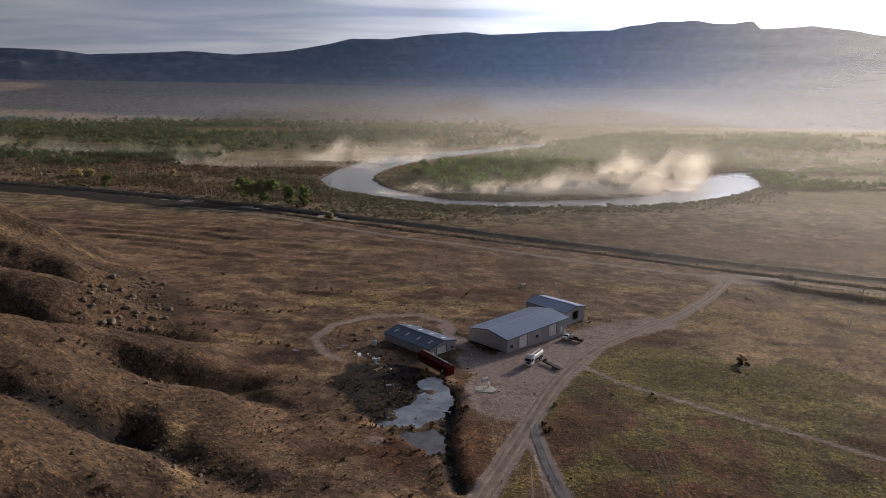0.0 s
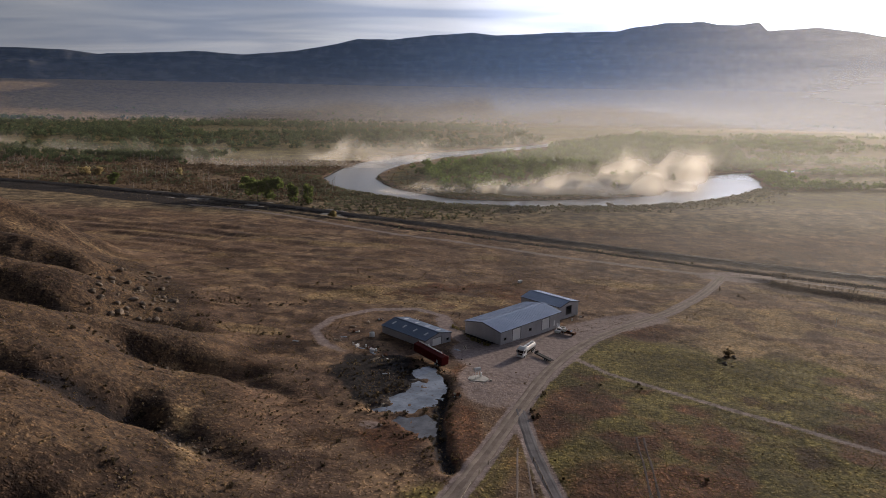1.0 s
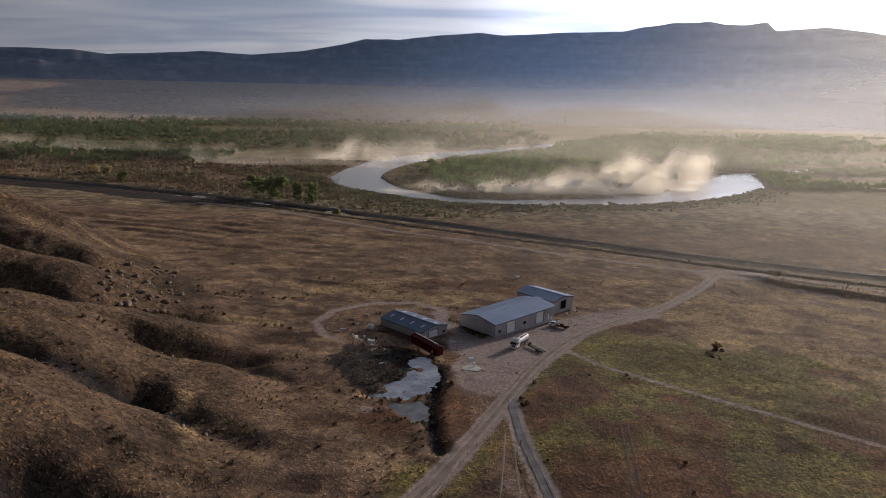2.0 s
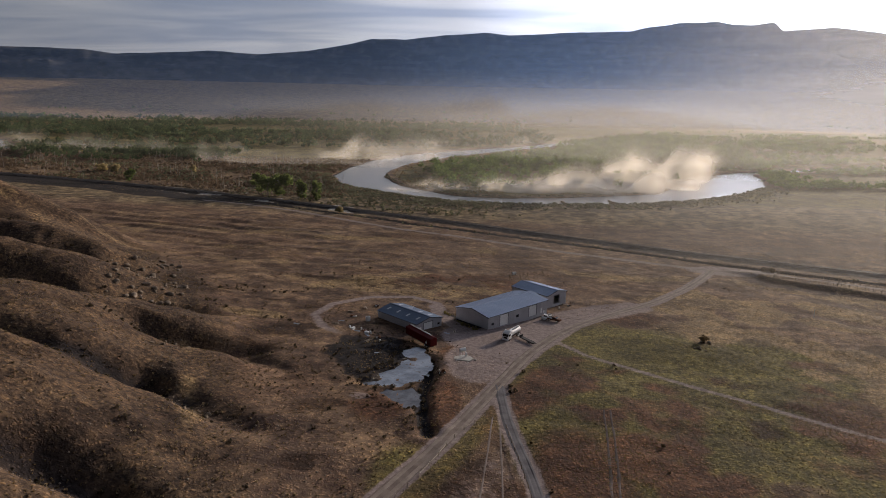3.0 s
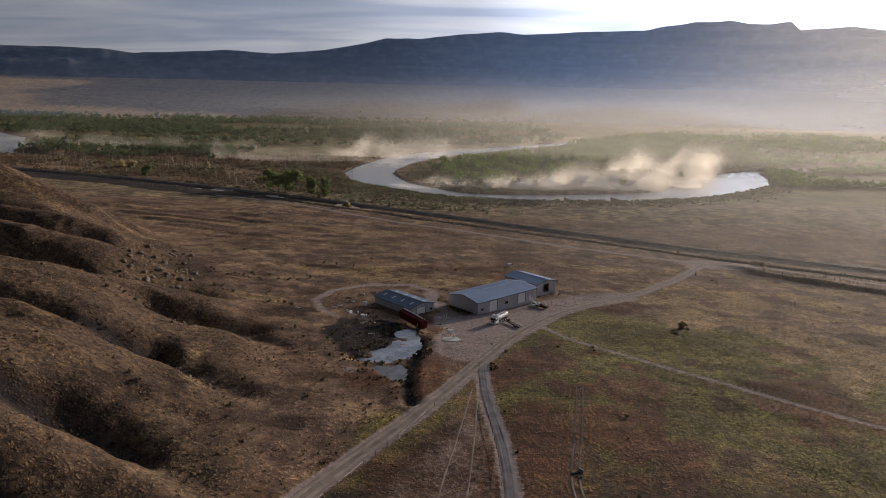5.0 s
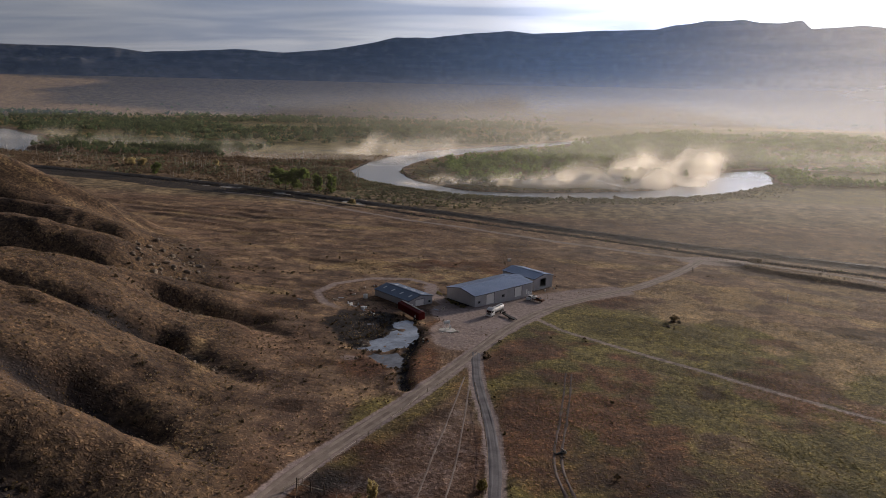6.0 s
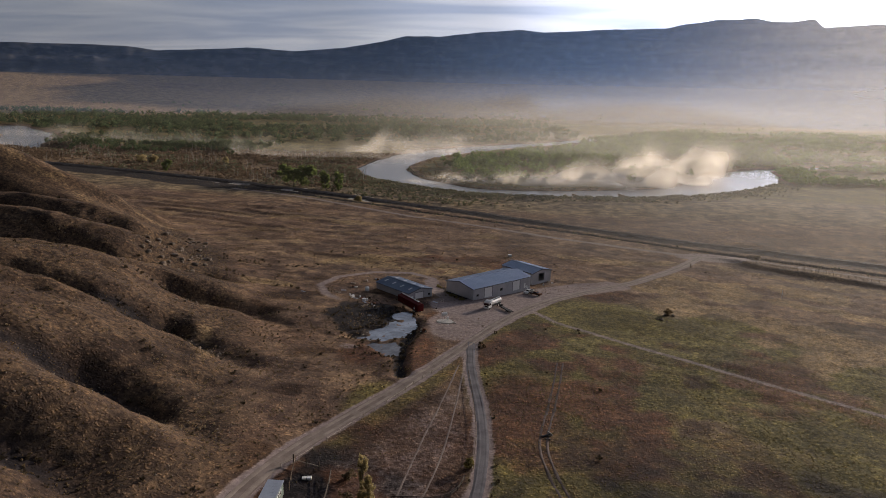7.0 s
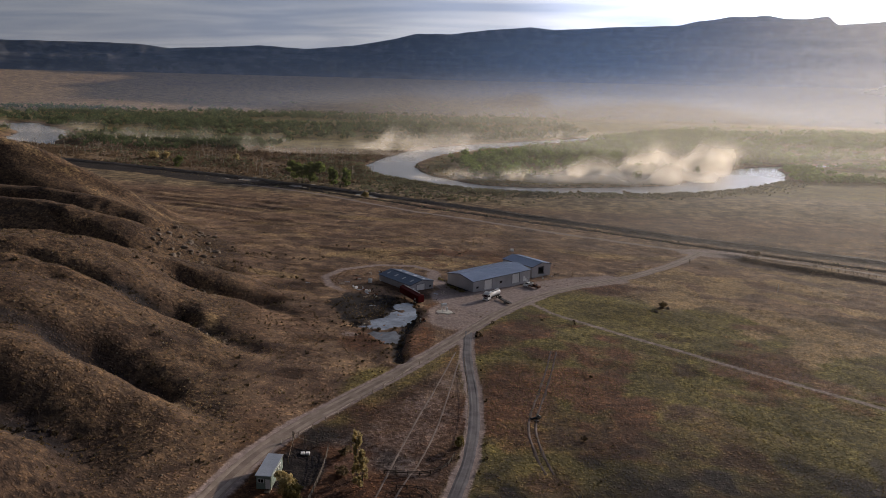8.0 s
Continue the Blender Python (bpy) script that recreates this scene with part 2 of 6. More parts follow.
M_GRAVEL = surface("gravel", (0.162, 0.127, 0.113), (0.240, 0.194, 0.173), 0.25, 0.95, 0, 0.5, 14, spec=0.1)
M_GREYGRAVEL = surface("grey_gravel", (0.112, 0.106, 0.116), (0.180, 0.170, 0.182), 0.25, 0.95, 0, 0.5, 14, spec=0.1)
M_DAMPRUT = surface("damp_rut", (0.055, 0.041, 0.040), (0.105, 0.080, 0.078), 0.3, 0.9, 0, 0.4, 14, spec=0.1)
M_RUT = surface("wheel_track_dust", (0.22, 0.180, 0.155), (0.32, 0.268, 0.232), 0.3, 0.95, 0, 0.4, 14, spec=0.1)
M_BALLAST = surface("dark_ballast", (0.085, 0.074, 0.070), (0.14, 0.122, 0.112), 0.2, 0.95, 0, 0.6, 20, spec=0.1)
M_STEEL = surface("rail_steel", (0.20, 0.17, 0.15), (0.30, 0.27, 0.25), 2, 0.4, 0.9, 0.1)
M_MOUNTAIN = mountain_material()
M_ROCK = surface("boulder_rock", (0.15, 0.12, 0.095), (0.27, 0.22, 0.175), 0.5, 0.9, 0, 0.7, 8, vary=0.25, spec=0.1)
M_SAGE = foliage("sage_brush", (0.105, 0.078, 0.050), (0.270, 0.205, 0.125))
M_WILLOW = foliage("willow_scrub", (0.085, 0.088, 0.056), (0.190, 0.185, 0.120))
M_OLDWOOD = surface("dark_old_wood", (0.055, 0.043, 0.036), (0.105, 0.083, 0.068), 1.0, 0.9, 0, 0.4, vary=0.25)
M_TUFT = foliage("dry_tufts", (0.13, 0.090, 0.048), (0.31, 0.22, 0.115))
M_GREENTUFT = foliage("green_tufts", (0.115, 0.100, 0.038), (0.240, 0.195, 0.078))
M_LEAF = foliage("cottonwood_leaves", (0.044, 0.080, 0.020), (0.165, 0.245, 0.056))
M_LEAFDARK = foliage("dark_cottonwood_leaves", (0.034, 0.056, 0.030), (0.105, 0.135, 0.062))
M_LEAF2 = foliage("yellowing_leaves", (0.32, 0.26, 0.12), (0.58, 0.48, 0.26))
# brighter copy of the cottonwood green, sunlight put into the leaf colour
M_TREE = foliage("cottonwood_leaves_painted_lit", (0.085, 0.125, 0.036), (0.26, 0.31, 0.10))
M_DARKBRUSH = foliage("dark_brush", (0.030, 0.026, 0.020), (0.095, 0.072, 0.048))
M_BARE = foliage("bare_brush", (0.080, 0.056, 0.042), (0.200, 0.145, 0.098))
M_BARK = surface("bark", (0.10, 0.08, 0.06), (0.17, 0.14, 0.11), 2, 0.9, 0, 0.5)
M_SNAG = surface("grey_dead_wood", (0.19, 0.165, 0.14), (0.33, 0.29, 0.25), 2, 0.9, 0, 0.3)
M_MISTSOFT = mist_material("soft_river_mist", (0.92, 0.87, 0.81), 0.035, -0.3, 0.85, 0.75, shade=0.15)
M_MIST = mist_material("river_mist", (0.95, 0.87, 0.77), 0.045, -0.2, 0.85, 0.62, shade=0.1)
M_GLOWLOW = mist_material("field_glow_sheet", (0.95, 0.86, 0.72), 0.02, 0.1, 0.7, 0.7, shade=0.15)
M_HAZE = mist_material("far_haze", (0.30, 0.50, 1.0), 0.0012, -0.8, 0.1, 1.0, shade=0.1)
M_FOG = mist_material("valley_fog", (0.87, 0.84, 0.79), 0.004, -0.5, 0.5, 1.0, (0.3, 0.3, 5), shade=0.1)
M_ROOF = surface("blue_grey_roof_sheet", (0.288, 0.372, 0.540), (0.372, 0.456, 0.624), 0.12, 0.5, 0.2, 0.05, 20)
M_ROOFD = surface("dark_blue_roof_sheet", (0.13, 0.18, 0.27), (0.17, 0.225, 0.32), 0.15, 0.5, 0.3, 0.05, 20)
M_WALL = surface("beige_wall_sheet", (0.44, 0.44, 0.475), (0.52, 0.52, 0.555), 0.2, 0.6, 0.1, 0.06, 25, wear=(0.42, 0.40, 0.40))
M_TRIM = surface("dark_trim", (0.10, 0.105, 0.13), (0.14, 0.145, 0.17), 1, 0.5, 0.3, 0.05)
M_WHITE = surface("white_painted_metal", (0.84, 0.84, 0.84), (0.90, 0.90, 0.90), 0.5, 0.45, 0, 0.0, 10)
M_SKYLIGHT = surface("translucent_roof_panel", (0.62, 0.66, 0.70), (0.70, 0.74, 0.78), 1, 0.35, 0, 0.05)
M_RED = surface("dark_red_paint", (0.090, 0.006, 0.007), (0.125, 0.010, 0.010), 0.6, 0.7, 0, 0.08, 12, wear=(0.06, 0.010, 0.009), spec=0.15)
M_DARK = surface("black_rubber_and_iron", (0.020, 0.020, 0.022), (0.040, 0.038, 0.038), 2, 0.7, 0, 0.1)
M_GLASS = surface("dark_window_glass", (0.015, 0.018, 0.022), (0.02, 0.024, 0.03), 2, 0.08, 0, 0.0, spec=0.6)
M_TANK = surface("silver_tank", (0.72, 0.72, 0.73), (0.80, 0.80, 0.80), 0.8, 0.45, 0.1, 0.05)
M_CONC = surface("concrete", (0.46, 0.44, 0.41), (0.60, 0.58, 0.54), 0.6, 0.9, 0, 0.3)
M_WOOD = surface("weathered_wood", (0.16, 0.12, 0.09), (0.28, 0.22, 0.17), 1.0, 0.9, 0, 0.4, vary=0.25)
M_PALEWOOD = surface("pale_weathered_wood", (0.42, 0.36, 0.29), (0.55, 0.48, 0.40), 1.0, 0.9, 0, 0.3, vary=0.15)
M_RUST = surface("rusty_iron", (0.13, 0.055, 0.03), (0.20, 0.09, 0.05), 2, 0.85, 0.1, 0.4)
M_GREEN = surface("faded_green_siding", (0.22, 0.28, 0.25), (0.28, 0.34, 0.30), 0.8, 0.7, 0, 0.1)
M_CABROOF = surface("galvanised_roof", (0.40, 0.44, 0.52), (0.47, 0.51, 0.59), 0.5, 0.5, 0.4, 0.08)

# ---------------------------------------------------------------- terrain
WATER = -11.4
FLOOD = -10.2
FOOT = ((-18, 20), (-25, 60), (-34, 110), (-57, 165), (-82, 207), (-104, 255), (-165, 312), (-300, 350), (-700, 420))
# spurs that run down from the hills: crest line, height, half width of the steep shaded south face and of the gentle north side
SPURS = (
    (((-340, 262), (-237, 273), (-200, 290), (-150, 322)), 12.0, 13, 26),
    (((-310, 225), (-194, 225), (-172, 234), (-156, 237), (-138, 236), (-118, 250)), 5.5, 8, 12),
    (((-300, 180), (-178, 192), (-160, 196), (-144, 195), (-129, 202), (-114, 214), (-98, 220)), 6.0, 9, 14),
    (((-260, 116), (-128, 131), (-111, 145), (-101, 156), (-93, 171), (-84, 179), (-72, 184), (-52, 192)), 5.5, 10, 16),
    (((-230, 95), (-110, 112), (-96, 119), (-84, 130), (-74, 138)), 5.5, 8, 14),
    (((-200, 78), (-95, 92), (-84, 99), (-74, 107), (-60, 111), (-44, 114)), 3.2, 14, 18),
    (((-170, 50), (-76, 64), (-61, 68), (-54, 70), (-46, 69), (-37, 66), (-26, 68)), 3.6, 12, 9),
    (((-120, 20), (-60, 34), (-40, 36)), 2.5, 9, 9),
)
# gullies cut between the spurs: bed line, depth, half width
GULLIES = (
    (((-330, 245), (-205, 250), (-178, 254), (-140, 282)), 5.0, 8),
    (((-300, 205), (-180, 213), (-150, 218), (-128, 222), (-106, 238)), 5.0, 8),
    (((-240, 158), (-150, 172), (-126, 180), (-108, 186), (-88, 199), (-70, 208)), 7.5, 9.0),
    (((-190, 118), (-118, 122), (-100, 124), (-86, 128), (-72, 132), (-58, 129), (-38, 121), (-20, 118)), 6.5, 6.5),
    (((-86, 80), (-66, 83), (-55, 82), (-43, 77), (-27, 71)), 7.0, 7.0),
    (((-96, 45), (-62, 49), (-50, 49), (-34, 46)), 4.5, 8),
    (((-102, 158), (-82, 166), (-64, 171), (-48, 177), (-34, 182)), 4.5, 4.5),
    (((-64, 172), (-47, 163), (-30, 150)), 3.0, 4),
    (((-84, 216), (-62, 211), (-45, 205)), 1.6, 4),
    (((-100, 242), (-70, 246), (-40, 258)), 1.3, 4),
)
RIVER = ((330, 1560, 14), (230, 1390, 15), (150, 1290, 18), (100, 1215, 20), (50, 1155, 24), (-10, 1086, 29), (-52, 1025, 33), (-90, 955, 31), (-108, 900, 28), (-119, 842, 27),
         (-123, 748, 27), (-103, 694, 25), (-84, 664, 22), (-55, 632, 19), (-25, 609, 15), (-5, 598, 14), (44, 592, 15), (130, 609, 20), (190, 634, 22), (230, 668, 27), (285, 752, 43), (318, 812, 30), (346, 862, 9), (520, 955, 3), (760, 1010, 3))
RIVER_WEST = ((-560, 800, 12), (-680, 860, 40), (-740, 960, 45), (-820, 1090, 42), (-1000, 1260, 40))
MAIN_ROAD = ((-19, 40), (-17.5, 60), (-13, 78), (-5, 98), (5.5, 122), (14.5, 146.5), (21.5, 166.5), (31.5, 193), (45.5, 219), (64, 241.5), (90, 268), (114, 301), (127, 322), (141, 347))
FORK_ROAD = ((19.5, 160), (20.2, 145), (21.5, 130), (25.3, 107.5), (26.8, 87), (26.7, 71), (25, 56), (22, 35))
FAR_ROAD = ((330, 268), (207, 322), (160, 343), (141, 344), (117, 353.4), (90, 364.6), (61, 376.5), (30.5, 393), (-2.7, 411), (-38.4, 425), (-79, 451), (-125, 482), (-182, 506), (-205, 511))
SIDE_DITCH = ((420, 245), (214, 334), (174, 350), (149, 362), (124, 375.5), (96, 391), (65, 406), (32, 422), (-3, 438), (-42, 456), (-83, 477), (-128, 499), (-208, 530))
RAILWAY = ((700, 170), (420, 275), (225, 353), (184, 369.5), (130, 394), (68, 426), (-3, 463), (-88, 505), (-190, 549), (-303, 585), (-440, 610), (-800, 640))
EARTH_BANK = ((163, 332), (170, 326), (180, 320), (195, 311), (214, 298), (240, 284))
CROSS_TRACK = ((38, 206), (42, 201.5), (49.5, 190.6), (63, 180), (75, 170.4), (86.5, 162.5), (102.5, 150), (160, 110))
LOOP_TRACK = ((4, 219), (-1, 228), (-3, 244), (-14, 252), (-31, 247), (-43.5, 233), (-47, 217), (-41, 203.7), (-27.5, 191))
TRACK_A = ((17.2, 138), (15.2, 112), (12.9, 90), (10.3, 54), (9, 36))
TRACK_B = ((18.9, 131), (18.6, 100), (17.6, 74), (13.8, 54), (12, 36))
FIELD_TRACK = ((47.6, 146.7), (44.2, 120.2), (40.8, 98.8), (40.0, 88.9), (41.7, 76.6), (43.9, 68.3))
POND = ((-7.2, 182.0, 1.8), (-6.2, 176.5, 3.4), (-6.8, 170, 4.2), (-8.6, 163.5, 5.0), (-11.5, 159, 4.4), (-16.2, 156.6, 2.2))
POND_LOW = ((-10.6, 150, 1.6), (-7.0, 148.5, 2.6), (-6.2, 143.5, 1.8))
POND_Z, POND_LOW_Z = 3.1, 3.75
DITCH = ((-1.5, 178), (-1.2, 164), (-2, 150), (-0.3, 133), (1.5, 126))


def vnoise(x, y, seed=0):
    """Smooth value noise on a unit lattice, -1 to 1."""
    xi, yi = np.floor(x).astype(np.int64), np.floor(y).astype(np.int64)
    xf, yf = x - xi, y - yi
    u, v = xf * xf * xf * (xf * (xf * 6 - 15) + 10), yf * yf * yf * (yf * (yf * 6 - 15) + 10)

    def h(a, b):
        n = (a * 374761393 + b * 668265263 + seed * 974711) & 0x7FFFFFFF
        n = ((n ^ (n >> 13)) * 1274126177) & 0x7FFFFFFF
        n = n ^ (n >> 16)
        return (n & 0xFFFF) / 32767.5 - 1
    return (h(xi, yi) * (1 - u) + h(xi + 1, yi) * u) * (1 - v) + (h(xi, yi + 1) * (1 - u) + h(xi + 1, yi + 1) * u) * v


def fbm(x, y, scale, octaves=4, seed=0, gain=0.5):
    s, a, t = np.zeros_like(x), 1.0, 0.0
    for i in range(octaves):
        s += a * vnoise(x / scale * 2**i + 17.3 * i, y / scale * 2**i - 9.1 * i, seed + i)
        t += a
        a *= gain
    return s / t


def line_dist(x, y, pts):
    """Distance to a polyline, the side (+ to its left) and the third value carried along it, for arrays."""
    best = np.full(x.shape, 1e9)
    side, val = np.zeros(x.shape), np.zeros(x.shape)
    for a, b in zip(pts, pts[1:]):
        ux, uy = b[0] - a[0], b[1] - a[1]
        s = np.clip(((x - a[0]) * ux + (y - a[1]) * uy) / (ux * ux + uy * uy), 0, 1)
        qx, qy = x - a[0] - s * ux, y - a[1] - s * uy
        d = np.hypot(qx, qy)
        m = d < best
        best = np.where(m, d, best)
        side = np.where(m, np.sign(ux * qy - uy * qx), side)
        if len(a) > 2:
            val = np.where(m, a[2] + s * (b[2] - a[2]), val)
    return best, side, val


def smooth(e0, e1, v):
    t = np.clip((v - e0) / (e1 - e0), 0, 1)
    return t * t * (3 - 2 * t)


def tapered(x, y, pts, sigma, start=0.0):
    """1 on a ridge or gully line, falling off sideways and towards its end (and its start, if given)."""
    n = len(pts) - 1
    carried = tuple((*p, i / n) for i, p in enumerate(pts))
    d, _, s = line_dist(x, y, carried)
    fall = smooth(1.04, 0.55, s)
    if start:
        fall = fall * smooth(0, start, s)
    return np.exp(-(d / (sigma * (0.75 + 0.25 * fall))) ** 2) * fall


def crest(x, y, pts, south, north):
    """1 on the crest of a spur that runs from west to east, with a steep south and a gentle north flank, falling off towards its end."""
    n = len(pts) - 1
    d, side, s = line_dist(x, y, tuple((*p, i / n) for i, p in enumerate(pts)))
    return np.exp(-(d / np.where(side > 0, north, south)) ** 2) * smooth(1.04, 0.72, s)


def river_edge(x, y):
    """Metres to the nearest river bank; negative over water."""
    d1, _, w1 = line_dist(x, y, RIVER)
    d2, _, w2 = line_dist(x, y, RIVER_WEST)
    wob = 5 * fbm(x, y, 40, 3, 5)
    return np.minimum(d1 - w1, d2 - w2) + wob * smooth(10, 25, np.where(d1 < d2, w1, w2))


def pond_edge(x, y, pts=None):
    """Metres to the pond's edge; negative over water."""
    if pts is None:
        return np.minimum(pond_edge(x, y, POND), pond_edge(x, y, POND_LOW))
    d, _, w = line_dist(x, y, pts)
    return d - w + 2.6 * fbm(x, y, 4.2, 4, 8, 0.6)


def height(x, y):
    x, y = np.asarray(x, float), np.asarray(y, float)
    p = 10.3 - 0.036 * x - 0.0424 * np.maximum(y, -400)
    z = FLOOD + np.logaddexp((p - FLOOD) / 2.2, 0) * 2.2
    d, side, _ = line_dist(x, y, FOOT)
    d = d * side + 5 * fbm(x, y, 45, 3, 2)
    hill = 0.43 * 7.0 * np.logaddexp((d + 2) / 7.0, 0)
    hill = -4.0 * np.logaddexp(-hill / 4.0, -(22 + 0.04 * np.maximum(d, 0)) / 4.0)
    hill = hill + 19 * np.exp(-(((x + 265) / 75) ** 2 + ((y - 285) / 38) ** 2)) * smooth(-5, 30, d)
    on = smooth(-6, 22, d)
    wx, wy = x + 3.0 * fbm(x, y, 24, 3, 14), y + 3.0 * fbm(x, y, 24, 3, 15)
    rel = np.zeros_like(x)
    for pts, h, south, north in SPURS:
        rel += h * crest(wx, wy, pts, south, north)
    for pts, h, s in GULLIES:
        rel -= h * tapered(wx, wy, pts, s, 0.3)
    z = z + hill + (0.9 * rel - 2.6 * on) * smooth(-22, 4, d)
    # weathering: rills down the hills, hummocks on the flat
    z = z + on * (1.6 * fbm(x + 0.6 * y, y - 0.6 * x, 22, 4, 11) - 1.5 * np.abs(fbm(x, y, 14, 4, 21)))
    road = np.minimum.reduce([line_dist(x, y, r)[0] for r in (MAIN_ROAD, FORK_ROAD, FAR_ROAD, LOOP_TRACK, CROSS_TRACK)])
    yard = smooth(30, 16, np.hypot((x - 22) / 1.3, y - 212) - 14)
    calm = smooth(1.5, 9, road) * (1 - yard)
    z = z + calm * (0.55 * fbm(x, y, 26, 3, 31) + 0.28 * fbm(x, y, 5.5, 3, 41)) * smooth(900, 300, np.abs(y - 200))
    # railway bank and the borrow ditch beside it
    rd, rs, _ = line_dist(x, y, RAILWAY)
    z = z + (0.8 * smooth(7.0, 2.6, rd) - 0.7 * np.exp(-((rd - 11) / 3.5) ** 2)) * (0.35 + 0.65 * smooth(0, -150, x))
    z = z + 0.5 * np.sin((y + 0.15 * x + 14 * fbm(x, y, 60, 3, 36)) / 2.6) * smooth(-85, -130, x) * smooth(-310, -250, x) * smooth(-0.6, 0.3, fbm(x, y, 40, 3, 37)) * smooth(318, 350, y) * smooth(455, 420, y)
    z = z + 1.2 * (0.4 - np.abs(fbm(x + 0.4 * y, y * 3.4, 70, 3, 35, 0.45))) * smooth(210, 260, y) * smooth(500, 430, y) * smooth(40, -60, x) * smooth(1.5, 9, road)
    z = z - 1.2 * np.exp(-(line_dist(x, y, SIDE_DITCH)[0] / 2.6) ** 2) * smooth(-230, -190, x)
    # earth bank with a steep shaded south face beside the road junction
    z = z + 1.5 * crest(x, y, EARTH_BANK, 2.6, 14.0)
    # pond, ditch
    for pts, level in ((POND, POND_Z), (POND_LOW, POND_LOW_Z)):
        pe = pond_edge(x, y, pts)
        z = z + (level - 0.30 + 0.75 * fbm(x, y, 3.2, 3, 95) - z) * smooth(2.2, -0.6, pe)
    z = z - 1.3 * np.exp(-(line_dist(x, y, DITCH)[0] / 1.9) ** 2) + 0.35 * np.exp(-((line_dist(x, y, DITCH)[0] - 4.5) / 1.8) ** 2) * smooth(-3, 1, x + 2)
    # river bed and levees
    e = river_edge(x, y)
    z = z + 0.5 * fbm(x, y, 60, 3, 51) * smooth(450, 600, y) * smooth(0, 25, e)
    z = np.where(e < 14, z + (WATER + 0.9 - z) * smooth(14, 1, e), z)
    z = z - 3.2 * smooth(3.0, -5, e)
    # far apron that climbs to the foot of the mountains
    r = np.hypot(x, y)
    z = z + 150 * smooth(2600, 5000, r) ** 1.1 * smooth(-800, 600, y)
    return z


def graded(parts):
    """Grid lines from stretches (start, end, step)."""
    out = []
    for a, b, step in parts:
        out += list(np.linspace(a, b, max(2, int(round((b - a) / step)) + 1))[:-1])
    return out


def growing(a, b, step, factor):
    out, v = [], a
    sgn = 1 if b > a else -1
    while (b - v) * sgn > 0:
        v += sgn * step
        step *= factor
        out.append(v)
    return out


GX = np.array(sorted(growing(-450, -5200, 5, 1.06)) + graded([(-450, -170, 3.6), (-170, 120, 1.2), (120, 240, 1.8), (240, 420, 4)]) + [420] + growing(420, 5200, 5, 1.06))
GY = np.array(sorted(growing(30, -900, 3, 1.15)) + graded([(30, 270, 1.2), (270, 400, 1.8), (400, 720, 3.6), (720, 1300, 8)]) + [1300] + growing(1300, 5200, 10, 1.035))


def mesh_object(name, verts, faces, material, parent=None, smooth_shade=False):
    me = bpy.data.meshes.new(name)
    me.from_pydata([tuple(v) for v in verts] if not isinstance(verts, np.ndarray) else verts.tolist(), [], faces if isinstance(faces, list) else faces.tolist())
    me.materials.append(material)
    if smooth_shade:
        me.shade_smooth()
    ob = new(name, me)
    if parent:
        ob.parent = parent
    return ob


def grid_faces(nx, ny):
    i = np.arange(nx - 1)[None, :] + np.arange(ny - 1)[:, None] * nx
    i = i.ravel()
    return np.stack([i, i + 1, i + 1 + nx, i + nx], 1)


def colour_layer(me, name, cols):
    a = me.color_attributes.new(name, "FLOAT_COLOR", "POINT")
    full = np.ones((len(me.vertices), 4), np.float32)
    full[:, :cols.shape[1]] = cols
    a.data.foreach_set("color", full.ravel())


